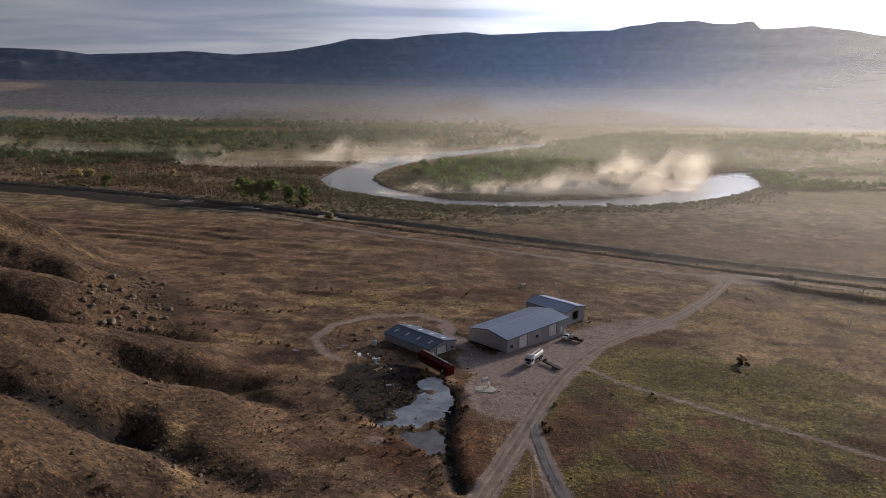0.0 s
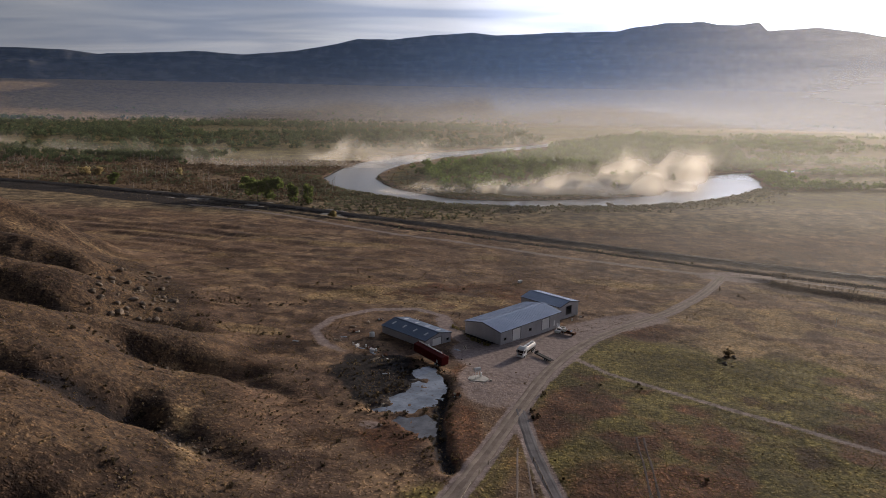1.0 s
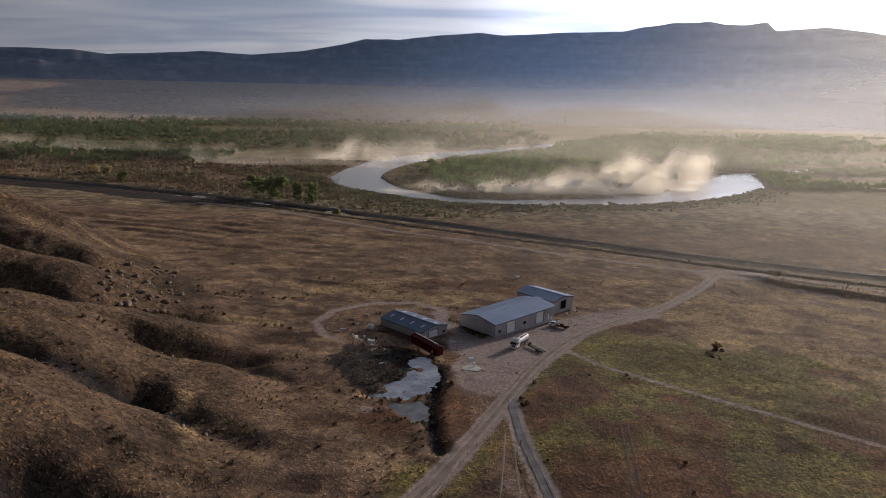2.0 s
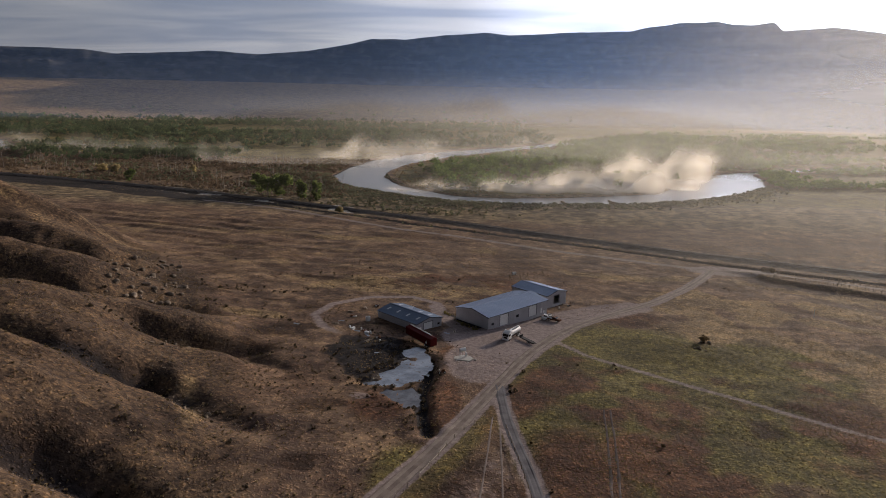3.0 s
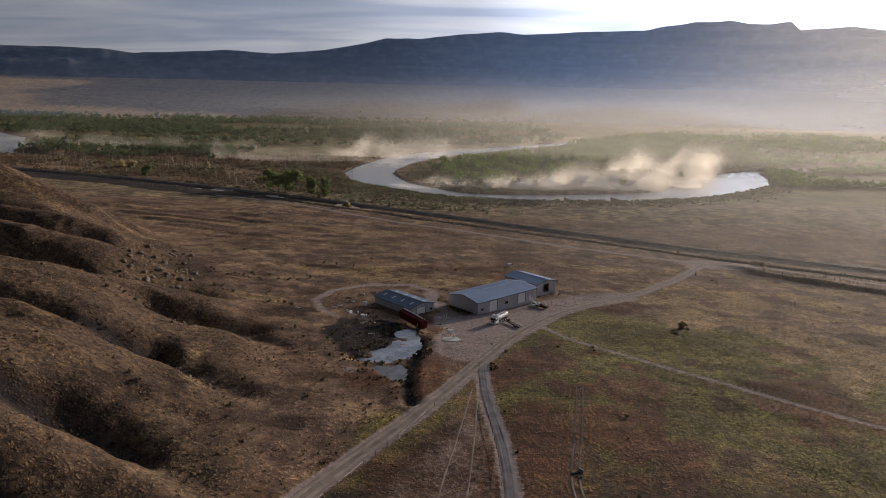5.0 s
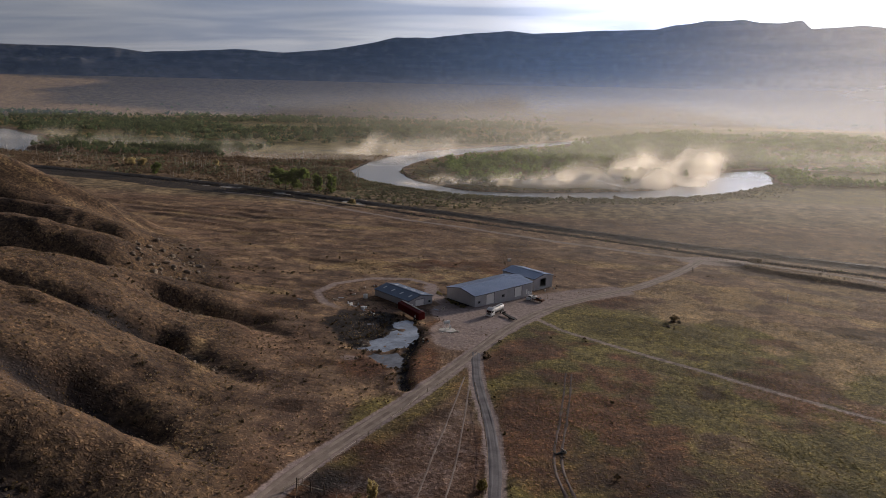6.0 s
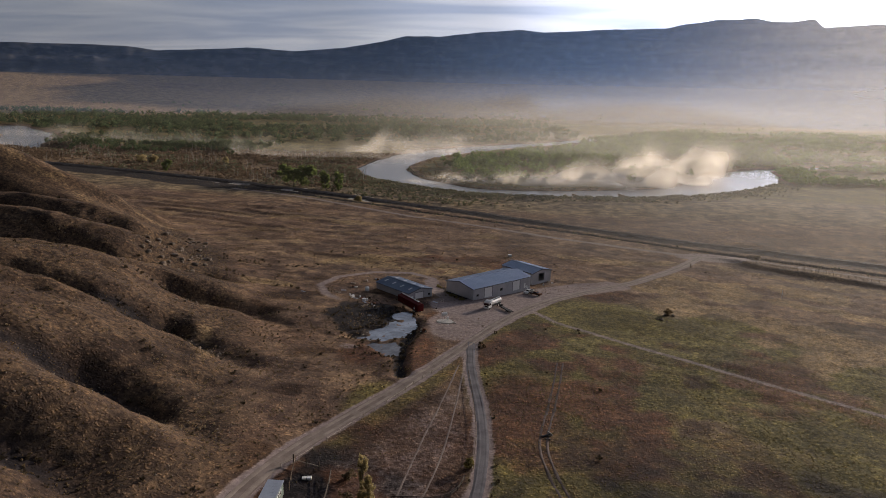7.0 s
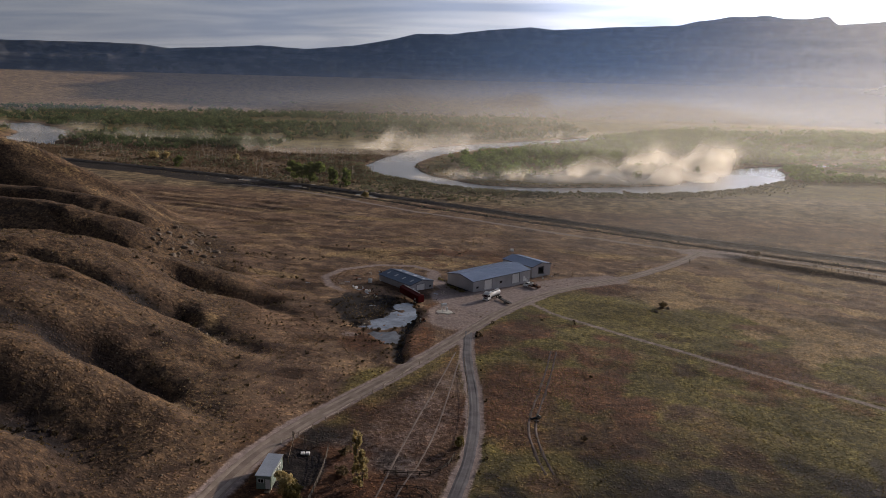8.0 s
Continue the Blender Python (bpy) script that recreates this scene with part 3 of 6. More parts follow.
def build_ground():
    X, Y = np.meshgrid(GX, GY)
    x, y = X.ravel(), Y.ravel()
    z = height(x, y)
    ob = mesh_object("ground", np.stack([x, y, z], 1), grid_faces(len(GX), len(GY)), M_GROUND, None, True)
    n1, n2, n3 = fbm(x, y, 30, 4, 61), fbm(x, y, 70, 3, 71), fbm(x, y * 1.6, 13, 4, 77)
    d, side, _ = line_dist(x, y, FOOT)
    d = d * side
    e = river_edge(x, y)
    main = line_dist(x, y, MAIN_ROAD)[0]
    ld = lambda r: line_dist(x, y, r)[0]
    gravel = np.maximum.reduce([smooth(3.5, 2.0, main), smooth(3.2, 1.2, ld(FORK_ROAD)), smooth(4, 1.5, ld(FAR_ROAD)) * 0.7,
                                smooth(2.4, 0.6, ld(CROSS_TRACK)) * 0.6, smooth(3.0, 0.8, ld(LOOP_TRACK)) * 0.72 * smooth(188, 206, y),
                                smooth(3.4, 2.0, np.hypot((x + 18) / 1.2, y - 145)) * 0.5])
    # the yard in front of the sheds, and the bare apron at the road junction
    yard = smooth(1.25, 0.8, np.hypot((x - 26) / 26, (y - 212) / 30)) * smooth(-12, 2, (x - 4) - 0.1 * (y - 200)) * smooth(4, -3, (y - 212) - (x - 17) * 1.0 - 3)
    yard = yard * (1 - smooth(2.5, 5.0, -main * line_dist(x, y, MAIN_ROAD)[1]))
    yard = np.maximum(yard, smooth(1.15, 0.75, np.hypot((x - 13) / 11, (y - 178) / 20)) * 0.6)
    yard = np.maximum(yard, smooth(1.2, 0.7, np.hypot((x - 9) / 9, (y - 204) / 11)) * 0.8)
    yard = np.maximum(yard, smooth(4.5, 2.0, line_dist(x, y, ((11, 206), (5, 216), (-1, 228), (-3, 240)))[0]) * 0.75)
    yard = np.maximum(yard, smooth(1.2, 0.7, np.hypot((x - 150) / 24, (y - 345) / 12)) * 0.9)
    yard = np.maximum(yard, smooth(11, 5, line_dist(x, y, ((36, 220), (52, 238), (66, 249), (80, 258)))[0] + 3 * n1) * 0.8)
    gravel = np.maximum(gravel, yard)
    main_side, fork_side = line_dist(x, y, MAIN_ROAD)[1], line_dist(x, y, FORK_ROAD)[1]
    gravel = np.maximum(gravel, 0.30 * (main_side < 0) * (fork_side < 0) * smooth(7, 13, main) * smooth(1, 4, ld(FORK_ROAD)) * smooth(150, 135, y) * smooth(56, 64, y))
    right = smooth(-6, 8, line_dist(x, y, MAIN_ROAD)[0] * -line_dist(x, y, MAIN_ROAD)[1])
    n4 = fbm(x, y, 11, 4, 79)
    field = right * smooth(265, 225, y + 0.25 * x) * smooth(230, 120, x)
    green = field * smooth(-0.6, 0.2, n2 + 0.6 * n4 + 0.15 - 0.25 * smooth(130, 70, y))
    green = np.maximum(green, smooth(1.2, 0.5, np.hypot((x - 42) / 24, (y - 168) / 26)) * 1.0)
    green = np.maximum(green, smooth(560, 620, y) * smooth(2300, 1900, y) * smooth(0, 25, e) * (0.8 - 0.55 * smooth(-60, -140, x) * smooth(960, 860, y)))
    green = np.maximum(green, smooth(1.1, 0.6, np.hypot((x + 2) / 9, (y - 105) / 18)) * 0.6)
    rust = smooth(1.2, 0.5, np.hypot((x - 74) / 14, (y - 240) / 16)) * 0.85
    rust = np.maximum(rust, smooth(1.3, 0.3, np.hypot((x - 5) / 55, (y - 282) / 28)) * smooth(-0.3, 0.3, n3) * 0.9)
    rust = np.maximum(rust, smooth(1.2, 0.5, np.hypot((x + 12) / 9, (y - 140) / 12)) * 0.8)
    rust = np.maximum(rust, smooth(1.2, 0.6, np.hypot((x - 6) / 6, (y - 184) / 10)) * 0.7)
    rust = np.maximum(rust, smooth(1.2, 0.6, np.hypot((x - 4) / 6, (y - 145) / 20)) * 0.75)
    rust = np.maximum(rust, smooth(1.3, 0.4, np.hypot((x - 36) / 13, (y - 112) / 26)) * 0.85)
    rust = np.maximum(rust, smooth(1.3, 0.3, np.hypot((x - 72) / 22, (y - 100) / 20)) * smooth(-0.3, 0.3, n4) * 0.8)
    paddock = smooth(0, 4, -line_dist(x, y, MAIN_ROAD)[0] * line_dist(x, y, MAIN_ROAD)[1] - 2) * smooth(0, 3, line_dist(x, y, FORK_ROAD)[0] * -line_dist(x, y, FORK_ROAD)[1] - 1) * smooth(160, 140, y)
    rust = np.maximum(rust, paddock * np.clip(0.45 + 0.3 * n1, 0, 1))
    green = green * (1 - 0.8 * paddock)
    green = np.maximum(green, paddock * smooth(11, 5, main) * 0.8)
    rust = np.maximum(rust, field * smooth(0.05, 0.5, n1 - 0.6 * n2 + 0.4 * n4) * 0.85)
    straw = smooth(1.2, 0.3, np.hypot((x + 38) / 36, ((y - 276) - 0.85 * (x + 38)) / 14)) * smooth(-0.25, 0.35, n3) * 0.85
    straw = np.maximum(straw, smooth(1.2, 0.2, np.hypot((x + 5) / 45, (y - 262) / 20)) * smooth(-0.35, 0.25, -n3 + 0.4 * n1) * 0.95)
    straw = np.maximum(straw, smooth(1.1, 0.5, np.hypot((x + 68) / 14, (y - 212) / 6)) * 0.9)
    straw = np.maximum(straw, smooth(0.15, 0.7, n2) * smooth(100, 180, x) * smooth(430, 300, y) * smooth(-0.3, 0.3, n3) * 0.7)
    straw = np.maximum(straw, smooth(0.1, 0.6, fbm(x + 0.4 * y, y * 3.5, 45, 5, 35, 0.6)) * smooth(220, 270, y) * smooth(500, 430, y) * smooth(40, -60, x) * 0.35)
    straw = np.maximum(straw, smooth(0.1, 0.6, fbm(x, y * 3, 60, 3, 81)) * smooth(250, 330, y) * smooth(420, 380, y) * 0.55)
    straw = np.maximum(straw, smooth(60, 120, x) * smooth(120, 190, y) * smooth(0.0, 0.5, fbm(x - y, x + y, 44, 4, 87)) * smooth(340, 300, y) * 0.95)
    straw = np.maximum(straw, smooth(5, 0, np.abs(d - 14)) * smooth(0, 0.4, n1) * smooth(260, 180, y) * 0.4)
    straw = np.maximum(straw, smooth(1750, 2100, y) * (0.62 + 0.5 * fbm(x, y * 3, 420, 4, 93)))
    for strip_line, wide in ((((112, 236), (134, 213), (150, 186)), 6), (((150, 254), (172, 238), (200, 222)), 6), (((186, 300), (204, 290), (230, 276)), 5), (((150, 318), (172, 300), (190, 288)), 5), (((60, 318), (92, 312), (118, 322)), 6)):
        straw = np.maximum(straw, smooth(wide * 1.5, wide * 0.2, ld(strip_line) + 6 * n3) * 0.85)
    rd = ld(RAILWAY)
    # ballast strip, widened to paint in the bank's own shadow
    dark = smooth(13, 7, rd) * (0.68 + 0.27 * smooth(-20, -160, x))
    wedge = 12 + 38 * smooth(-100, -225, x)
    dark = np.maximum(dark, smooth(wedge + 5, wedge - 5, rd + 4 * n1) * (line_dist(x, y, RAILWAY)[1] > 0) * smooth(-90, -170, x) * 0.95)
    # dark ditch soil, with the shade of its sides painted over it
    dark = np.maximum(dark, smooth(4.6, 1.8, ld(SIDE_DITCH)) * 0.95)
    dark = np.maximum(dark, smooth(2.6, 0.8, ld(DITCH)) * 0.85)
    # near field darkened in colour, standing in for vignetting
    dark = np.maximum(dark, field * smooth(125, 65, y) * np.clip(0.28 + 0.2 * smooth(50, 90, x) + 0.6 * n4, 0, 0.7))
    # dark growth left of the old shed, with its cast shadow painted in
    dark = np.maximum(dark, smooth(1.25, 0.6, np.hypot((x + 20) / 13, (y - 181) / 21) - 0.7 * n4) * 0.75)
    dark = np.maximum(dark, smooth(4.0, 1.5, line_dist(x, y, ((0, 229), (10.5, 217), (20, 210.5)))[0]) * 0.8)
    dark = np.maximum(dark, smooth(1.2, 0.7, np.hypot((x + 7) / 6, (y - 60) / 10)) * 0.7)
    dark = np.maximum(dark, smooth(3, 0, np.abs(e)) * smooth(400, 500, y) * 0.8)
    # gully beds darkened in colour to deepen the shade on their sides
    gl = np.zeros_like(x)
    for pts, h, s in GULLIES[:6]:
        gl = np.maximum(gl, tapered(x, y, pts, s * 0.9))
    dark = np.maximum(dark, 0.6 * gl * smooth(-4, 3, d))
    salt = smooth(0.8, 0.2, pond_edge(x, y)) * smooth(-1.0, 0.0, pond_edge(x, y)) * 0.4
    salt = np.maximum(salt, smooth(0.1, 0.4, fbm(x, y, 11, 3, 91)) * smooth(6, 2, np.abs(rd - 10)) * smooth(-300, -250, x) * smooth(-60, -110, x))
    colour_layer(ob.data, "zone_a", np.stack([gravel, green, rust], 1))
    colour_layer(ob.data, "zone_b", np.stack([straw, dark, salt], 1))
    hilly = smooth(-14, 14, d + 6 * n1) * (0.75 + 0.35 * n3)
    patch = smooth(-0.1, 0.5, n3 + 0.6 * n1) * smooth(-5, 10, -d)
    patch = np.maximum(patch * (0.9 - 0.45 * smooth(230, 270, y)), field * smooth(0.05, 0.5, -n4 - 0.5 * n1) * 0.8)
    # heath tone spread over the near field to paint the same edge falloff
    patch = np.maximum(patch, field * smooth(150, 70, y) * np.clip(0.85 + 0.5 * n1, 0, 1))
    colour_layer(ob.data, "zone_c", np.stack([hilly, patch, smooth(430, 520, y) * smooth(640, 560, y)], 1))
    return tagged(ob, "brown sagebrush ground falling to a river plain", "ground", kind="structure")


ground = build_ground()
GZ = np.array([v.co.z for v in ground.data.vertices]).reshape(len(GY), len(GX))


def on_ground(x, y):
    """Height of the ground sheet itself at x, y (arrays or numbers)."""
    xa, ya = np.atleast_1d(np.asarray(x, float)), np.atleast_1d(np.asarray(y, float))
    i = np.clip(np.searchsorted(GX, xa) - 1, 0, len(GX) - 2)
    j = np.clip(np.searchsorted(GY, ya) - 1, 0, len(GY) - 2)
    u, v = (xa - GX[i]) / (GX[i + 1] - GX[i]), (ya - GY[j]) / (GY[j + 1] - GY[j])
    z = (GZ[j, i] * (1 - u) + GZ[j, i + 1] * u) * (1 - v) + (GZ[j + 1, i] * (1 - u) + GZ[j + 1, i + 1] * u) * v
    return z if np.ndim(x) else float(z[0])


def build_water():
    xs, ys = np.linspace(-1100, 900, 41), np.linspace(480, 1700, 31)
    X, Y = np.meshgrid(xs, ys)
    ob = mesh_object("river", np.stack([X.ravel(), Y.ravel(), np.full(X.size, WATER)], 1), grid_faces(41, 31), M_RIVER)
    tagged(ob, "calm silver river bending round a wooded island", "river", kind="structure")
    for pts, level in ((POND, POND_Z), (POND_LOW, POND_LOW_Z)):
        xs, ys = np.linspace(-22, 4, 157), np.linspace(136, 190, 325)
        X, Y = np.meshgrid(xs, ys)
        faces = grid_faces(157, 325)
        wet = pond_edge(X.ravel(), Y.ravel(), pts) < 1.8
        faces = faces[wet[faces].any(1)]
        used = np.unique(faces)
        V = np.stack([X.ravel(), Y.ravel(), np.full(X.size, level)], 1)[used]
        ob = mesh_object("pond", V, np.searchsorted(used, faces), M_POND if level == POND_Z else M_PONDLOW)
        tagged(ob, "pale milky shallow pond beside the red trailer" if level == POND_Z else "small muddy pool below the milky pond", "pond", kind="structure")


# Mountain skyline: compass bearing from +y (degrees), height over the level of the eye (degrees)
SKYLINE = ((-50, 2.2), (-33.1, 2.5), (-29.7, 2.52), (-27.6, 2.27), (-24.5, 2.45), (-21.1, 2.7), (-17.6, 2.53), (-14, 2.87), (-11.4, 3.32), (-8.7, 3.93), (-6, 3.94), (-3.3, 4.28), (0.3, 4.6), (2.1, 4.39), (7, 4.62), (11.5, 4.74),
           (13, 5.06), (15, 5.28), (17.7, 5.36), (18.9, 5.13), (20.3, 5.07), (21.6, 5.23), (22.2, 4.63), (25.5, 4.8), (28, 4.41), (30.3, 3.94), (36, 3.4), (60, 2.4))


def build_mountains():
    az = np.linspace(-50, 60, 520)
    rr = np.linspace(0, 1, 46)
    A, R = np.meshgrid(az, rr)
    a, t = A.ravel(), R.ravel()
    sk = np.interp(a, [s[0] for s in SKYLINE], [s[1] for s in SKYLINE])
    sk = sk + 0.07 * fbm(a, a * 0 + 3.3, 2.2, 5, 131, 0.6)
    foot, ridge = 4300.0, 4870.0
    rad = foot + (ridge - foot) * np.minimum(t / 0.9, 1.12)
    top = 84 + ridge * np.tan(np.radians(sk))
    cx, cy = 14.0, -30.0
    x, y = cx + rad * np.sin(np.radians(a)), cy + rad * np.cos(np.radians(a))
    base = height(x, y) - 22
    rise = np.clip(t / 0.9, 0, 1)
    prof = 0.30 * rise + 0.34 * smooth(0.30, 0.62, rise) + 0.24 * smooth(0.68, 0.98, rise) + 0.12 * rise**2
    spur = 0.6 * fbm(a * 26, rad * 0.25, 60, 4, 101) - 0.8 * np.abs(fbm(a * 40, rad * 0.12, 50, 4, 111))
    z = base + (top - base) * prof
    z = z + 46 * spur * (0.6 + 0.4 * smooth(-26, -14, a)) * smooth(0.22, 0.5, rise) * smooth(1.0, 0.7, rise) + 3.5 * fbm(a * 30, rad, 20, 3, 121) * smooth(1.0, 0.6, rise)
    z = np.where(t > 0.9, top - (t - 0.9) * 300, z)
    ob = mesh_object("mountain_range", np.stack([x, y, z], 1), grid_faces(len(az), len(rr)), M_MOUNTAIN, None, True)
    tagged(ob, "long blue-grey mesa range in morning shade", "mountain", kind="structure")


build_water()
build_mountains()


def with_density(ob, values, label):
    at = ob.data.attributes.new("mist_amount", "FLOAT", "POINT")
    at.data.foreach_set("value", np.asarray(values, np.float32))
    return tagged(ob, label, "mist", kind="stuff")


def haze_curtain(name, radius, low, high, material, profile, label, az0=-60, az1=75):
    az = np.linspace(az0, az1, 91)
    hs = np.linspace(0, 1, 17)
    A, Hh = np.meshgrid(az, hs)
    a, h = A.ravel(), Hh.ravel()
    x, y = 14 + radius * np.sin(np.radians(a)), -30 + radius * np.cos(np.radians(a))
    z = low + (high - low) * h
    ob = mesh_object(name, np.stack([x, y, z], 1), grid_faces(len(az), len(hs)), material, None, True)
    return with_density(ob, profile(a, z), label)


# upright sheets for distant haze, its blue and cream painted as their tint
haze_curtain("haze", 2250, -12, 470, M_HAZE, lambda a, z: (0.075 + 0.10 * smooth(-14, 10, a) - 0.04 * smooth(14, 32, a)) * (0.65 + 0.35 * smooth(300, 60, z)) * smooth(470, 400, z), "upright blue-tinted sheet for the haze before the mountains")
# the upper term paints a sunward glow along the right skyline
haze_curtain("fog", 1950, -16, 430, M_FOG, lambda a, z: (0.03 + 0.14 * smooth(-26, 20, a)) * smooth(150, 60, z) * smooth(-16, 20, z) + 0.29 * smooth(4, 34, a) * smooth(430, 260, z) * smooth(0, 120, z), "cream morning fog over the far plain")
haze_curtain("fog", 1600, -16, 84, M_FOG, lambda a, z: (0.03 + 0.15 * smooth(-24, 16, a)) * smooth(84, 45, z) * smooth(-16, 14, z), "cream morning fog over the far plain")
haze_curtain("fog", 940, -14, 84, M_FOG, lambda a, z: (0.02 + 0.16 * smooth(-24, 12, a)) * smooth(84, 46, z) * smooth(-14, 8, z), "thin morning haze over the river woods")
# two low veils added to lift the tone of the ground behind them
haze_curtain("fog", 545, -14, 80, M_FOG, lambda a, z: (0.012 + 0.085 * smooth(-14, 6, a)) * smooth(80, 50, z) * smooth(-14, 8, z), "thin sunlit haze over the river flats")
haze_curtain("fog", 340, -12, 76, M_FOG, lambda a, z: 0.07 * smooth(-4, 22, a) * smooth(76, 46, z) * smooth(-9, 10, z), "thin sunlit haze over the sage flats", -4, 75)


def mist_bank(line, high, dense, material, seed, ribbons=4, spread=40.0):
    """Drifting mist: a few wavering curtains of droplets beside each other along a line of (x, y)."""
    pts = np.array(line, float)
    seg = np.hypot(*np.diff(pts, axis=0).T)
    s = np.concatenate([[0], np.cumsum(seg)])
    n, k = max(24, int(s[-1] / 5)), 14
    u = np.linspace(0, s[-1], n)
    px, py = np.interp(u, s, pts[:, 0]), np.interp(u, s, pts[:, 1])
    tx, ty = np.gradient(px), np.gradient(py)
    ln = np.hypot(tx, ty)
    nx, ny = -ty / ln, tx / ln
    for r in range(ribbons):
        off = (r - (ribbons - 1) / 2) * spread / ribbons + 0.35 * spread * fbm(u, u * 0 + r * 7.7, 45, 3, seed + r)
        bx, by = px + nx * off, py + ny * off
        tall = high * np.clip(0.85 + 0.75 * fbm(u, u * 0 + 3.1 * r, 38, 4, seed + 50 + r), 0.2, 1.7)
        V, I = np.meshgrid(np.linspace(0, 1, k), np.arange(n))
        v, i = V.ravel(), I.ravel()
        lean = 0.5 * tall[i] * v * v
        x, y = bx[i] + lean * 0.9 + 3 * fbm(bx[i], v * 60 + r * 9, 18, 2, seed + 3), by[i] + lean * 0.2 + 3 * fbm(by[i], v * 60, 18, 2, seed + 4)
        z = np.maximum(height(bx, by), WATER)[i] - 0.3 + tall[i] * v
        ends = smooth(0, 0.18 * s[-1], u) * smooth(s[-1], s[-1] * 0.82, u)
        ob = mesh_object("mist", np.stack([x, y, z], 1), grid_faces(k, n), material, None, True)
        with_density(ob, dense * ends[i] * smooth(1.0, 0.1, v) * smooth(-0.15, 0.15, v), "sunlit morning mist and bright streaks over river and fields")


BANKS = ((-30, 640, 60, 16, 0.5), (20, 650, 90, 22, 0.55), (80, 632, 85, 24, 0.75), (125, 655, 90, 36, 0.9), (172, 692, 84, 44, 1.0), (212, 752, 72, 52, 1.0), (246, 840, 66, 52, 0.9), (285, 905, 60, 30, 0.7),
         (-230, 850, 170, 30, 0.3), (-125, 930, 110, 36, 0.5), (-90, 1060, 130, 34, 0.32), (10, 1180, 120, 16, 0.4), (130, 1300, 110, 20, 0.5),
         (-470, 965, 220, 26, 0.26), (-690, 890, 90, 20, 0.28), (-790, 1060, 130, 24, 0.28), (240, 1430, 110, 22, 0.5),
         (520, 1005, 140, 18, 0.5), (780, 1015, 160, 16, 0.45))
for k, (mx, my, half, tall, thick) in enumerate(BANKS):
    mist_bank(((mx - half, my + 14), (mx - half * 0.3, my - 8), (mx + half * 0.4, my + 6), (mx + half, my - 6)), tall, thick, M_MIST if mx > -60 else M_MISTSOFT, 300 + 17 * k, 1, 26)
# low warm sheets over the fields, standing in for streaks of sunlit grass
for q, (fx, fy, fl, ft, fh, fd) in enumerate(((190, 250, 130, -32, 3.0, 0.25), (250, 420, 300, -24, 6, 0.25), (330, 560, 320, -12, 8, 0.3), (150, 510, 240, -22, 5, 0.25))):
    dx, dy = fl / 2 * math.cos(radians(ft)), fl / 2 * math.sin(radians(ft))
    mist_bank(((fx - dx, fy - dy), (fx, fy), (fx + dx, fy + dy)), fh, fd, M_GLOWLOW, 600 + 30 * q, 1, 26)

# ---------------------------------------------------------------- roads and railway
def resampled(pts, step):
    p = np.array([q[:2] for q in pts], float)
    for _ in range(2):      # rounds the bends
        q = np.empty((2 * len(p) - 2, 2))
        q[0::2], q[1::2] = 0.75 * p[:-1] + 0.25 * p[1:], 0.25 * p[:-1] + 0.75 * p[1:]
        p = np.vstack([p[:1], q, p[-1:]])
    s = np.concatenate([[0], np.cumsum(np.hypot(*np.diff(p, axis=0).T))])
    u = np.arange(0, s[-1], step)
    x, y = np.interp(u, s, p[:, 0]), np.interp(u, s, p[:, 1])
    tx, ty = np.gradient(x), np.gradient(y)
    n = np.hypot(tx, ty)
    return x, y, -ty / n, tx / n, u


def strip(name, pts, offsets, lifts, material, parent=None, step=1.5, wander=0.0, seed=0):
    """A band of ground along a line: offsets across it (metres to its left) with a lift over the ground at each."""
    x, y, nx, ny, u = resampled(pts, step)
    k = len(offsets)
    V = []
    for j, (o, l) in enumerate(zip(offsets, lifts)):
        w = wander * fbm(u, u * 0 + 5.0 * j, 7, 3, seed + j)
        vx, vy = x + nx * (o + w), y + ny * (o + w)
        V.append(np.stack([vx, vy, on_ground(vx, vy) + l], 1))
    V = np.stack(V, 1).reshape(-1, 3)
    return mesh_object(name, V, grid_faces(k, len(x)), material, parent, True)


def road(name, pts, label, half, gauge, rut, seed, bed=M_GRAVEL, dust=M_RUT):
    ob = tagged(strip(name, pts, (-half, -half * 0.6, 0, half * 0.6, half), (-0.05, 0.05, 0.07, 0.05, -0.05), bed, None, 1.5, half * 0.25, seed), label, "dirt road", kind="structure")
    for k, side in enumerate((-1, 1)):
        g = side * gauge
        strip("wheel_track", pts, (g - rut, g - rut * 0.4, g + rut * 0.4, g + rut), (0.05, 0.085, 0.085, 0.05), dust, ob, 1.5, 0.18, seed + 3 * k)


road("road_main", MAIN_ROAD, "pale two-rut gravel farm road curving past the sheds", 2.3, 1.0, 0.55, 700)
road("road_fork", FORK_ROAD, "grey gravel side road beside the triangular paddock", 1.7, 0.75, 0.35, 720, M_GREYGRAVEL, M_GREYGRAVEL)
road("road_valley", FAR_ROAD, "pale dirt road along the railway", 1.9, 0.9, 0.5, 740)
for pts in (TRACK_A, TRACK_B):
    tagged(strip("track", pts, (-0.32, -0.12, 0.12, 0.32), (-0.04, 0.03, 0.03, -0.04), M_GRAVEL, None, 1.5, 0.12, 760), "faint pale wheel track across the paddock", "track", kind="structure")
for off in (-0.85, 0.85):
    tagged(strip("track", FIELD_TRACK, (off - 0.45, off - 0.2, off + 0.2, off + 0.45), (-0.03, 0.03, 0.03, -0.03), M_DAMPRUT, None, 1.5, 0.3, 770), "damp brown wheel rut across the pasture", "track", kind="structure")
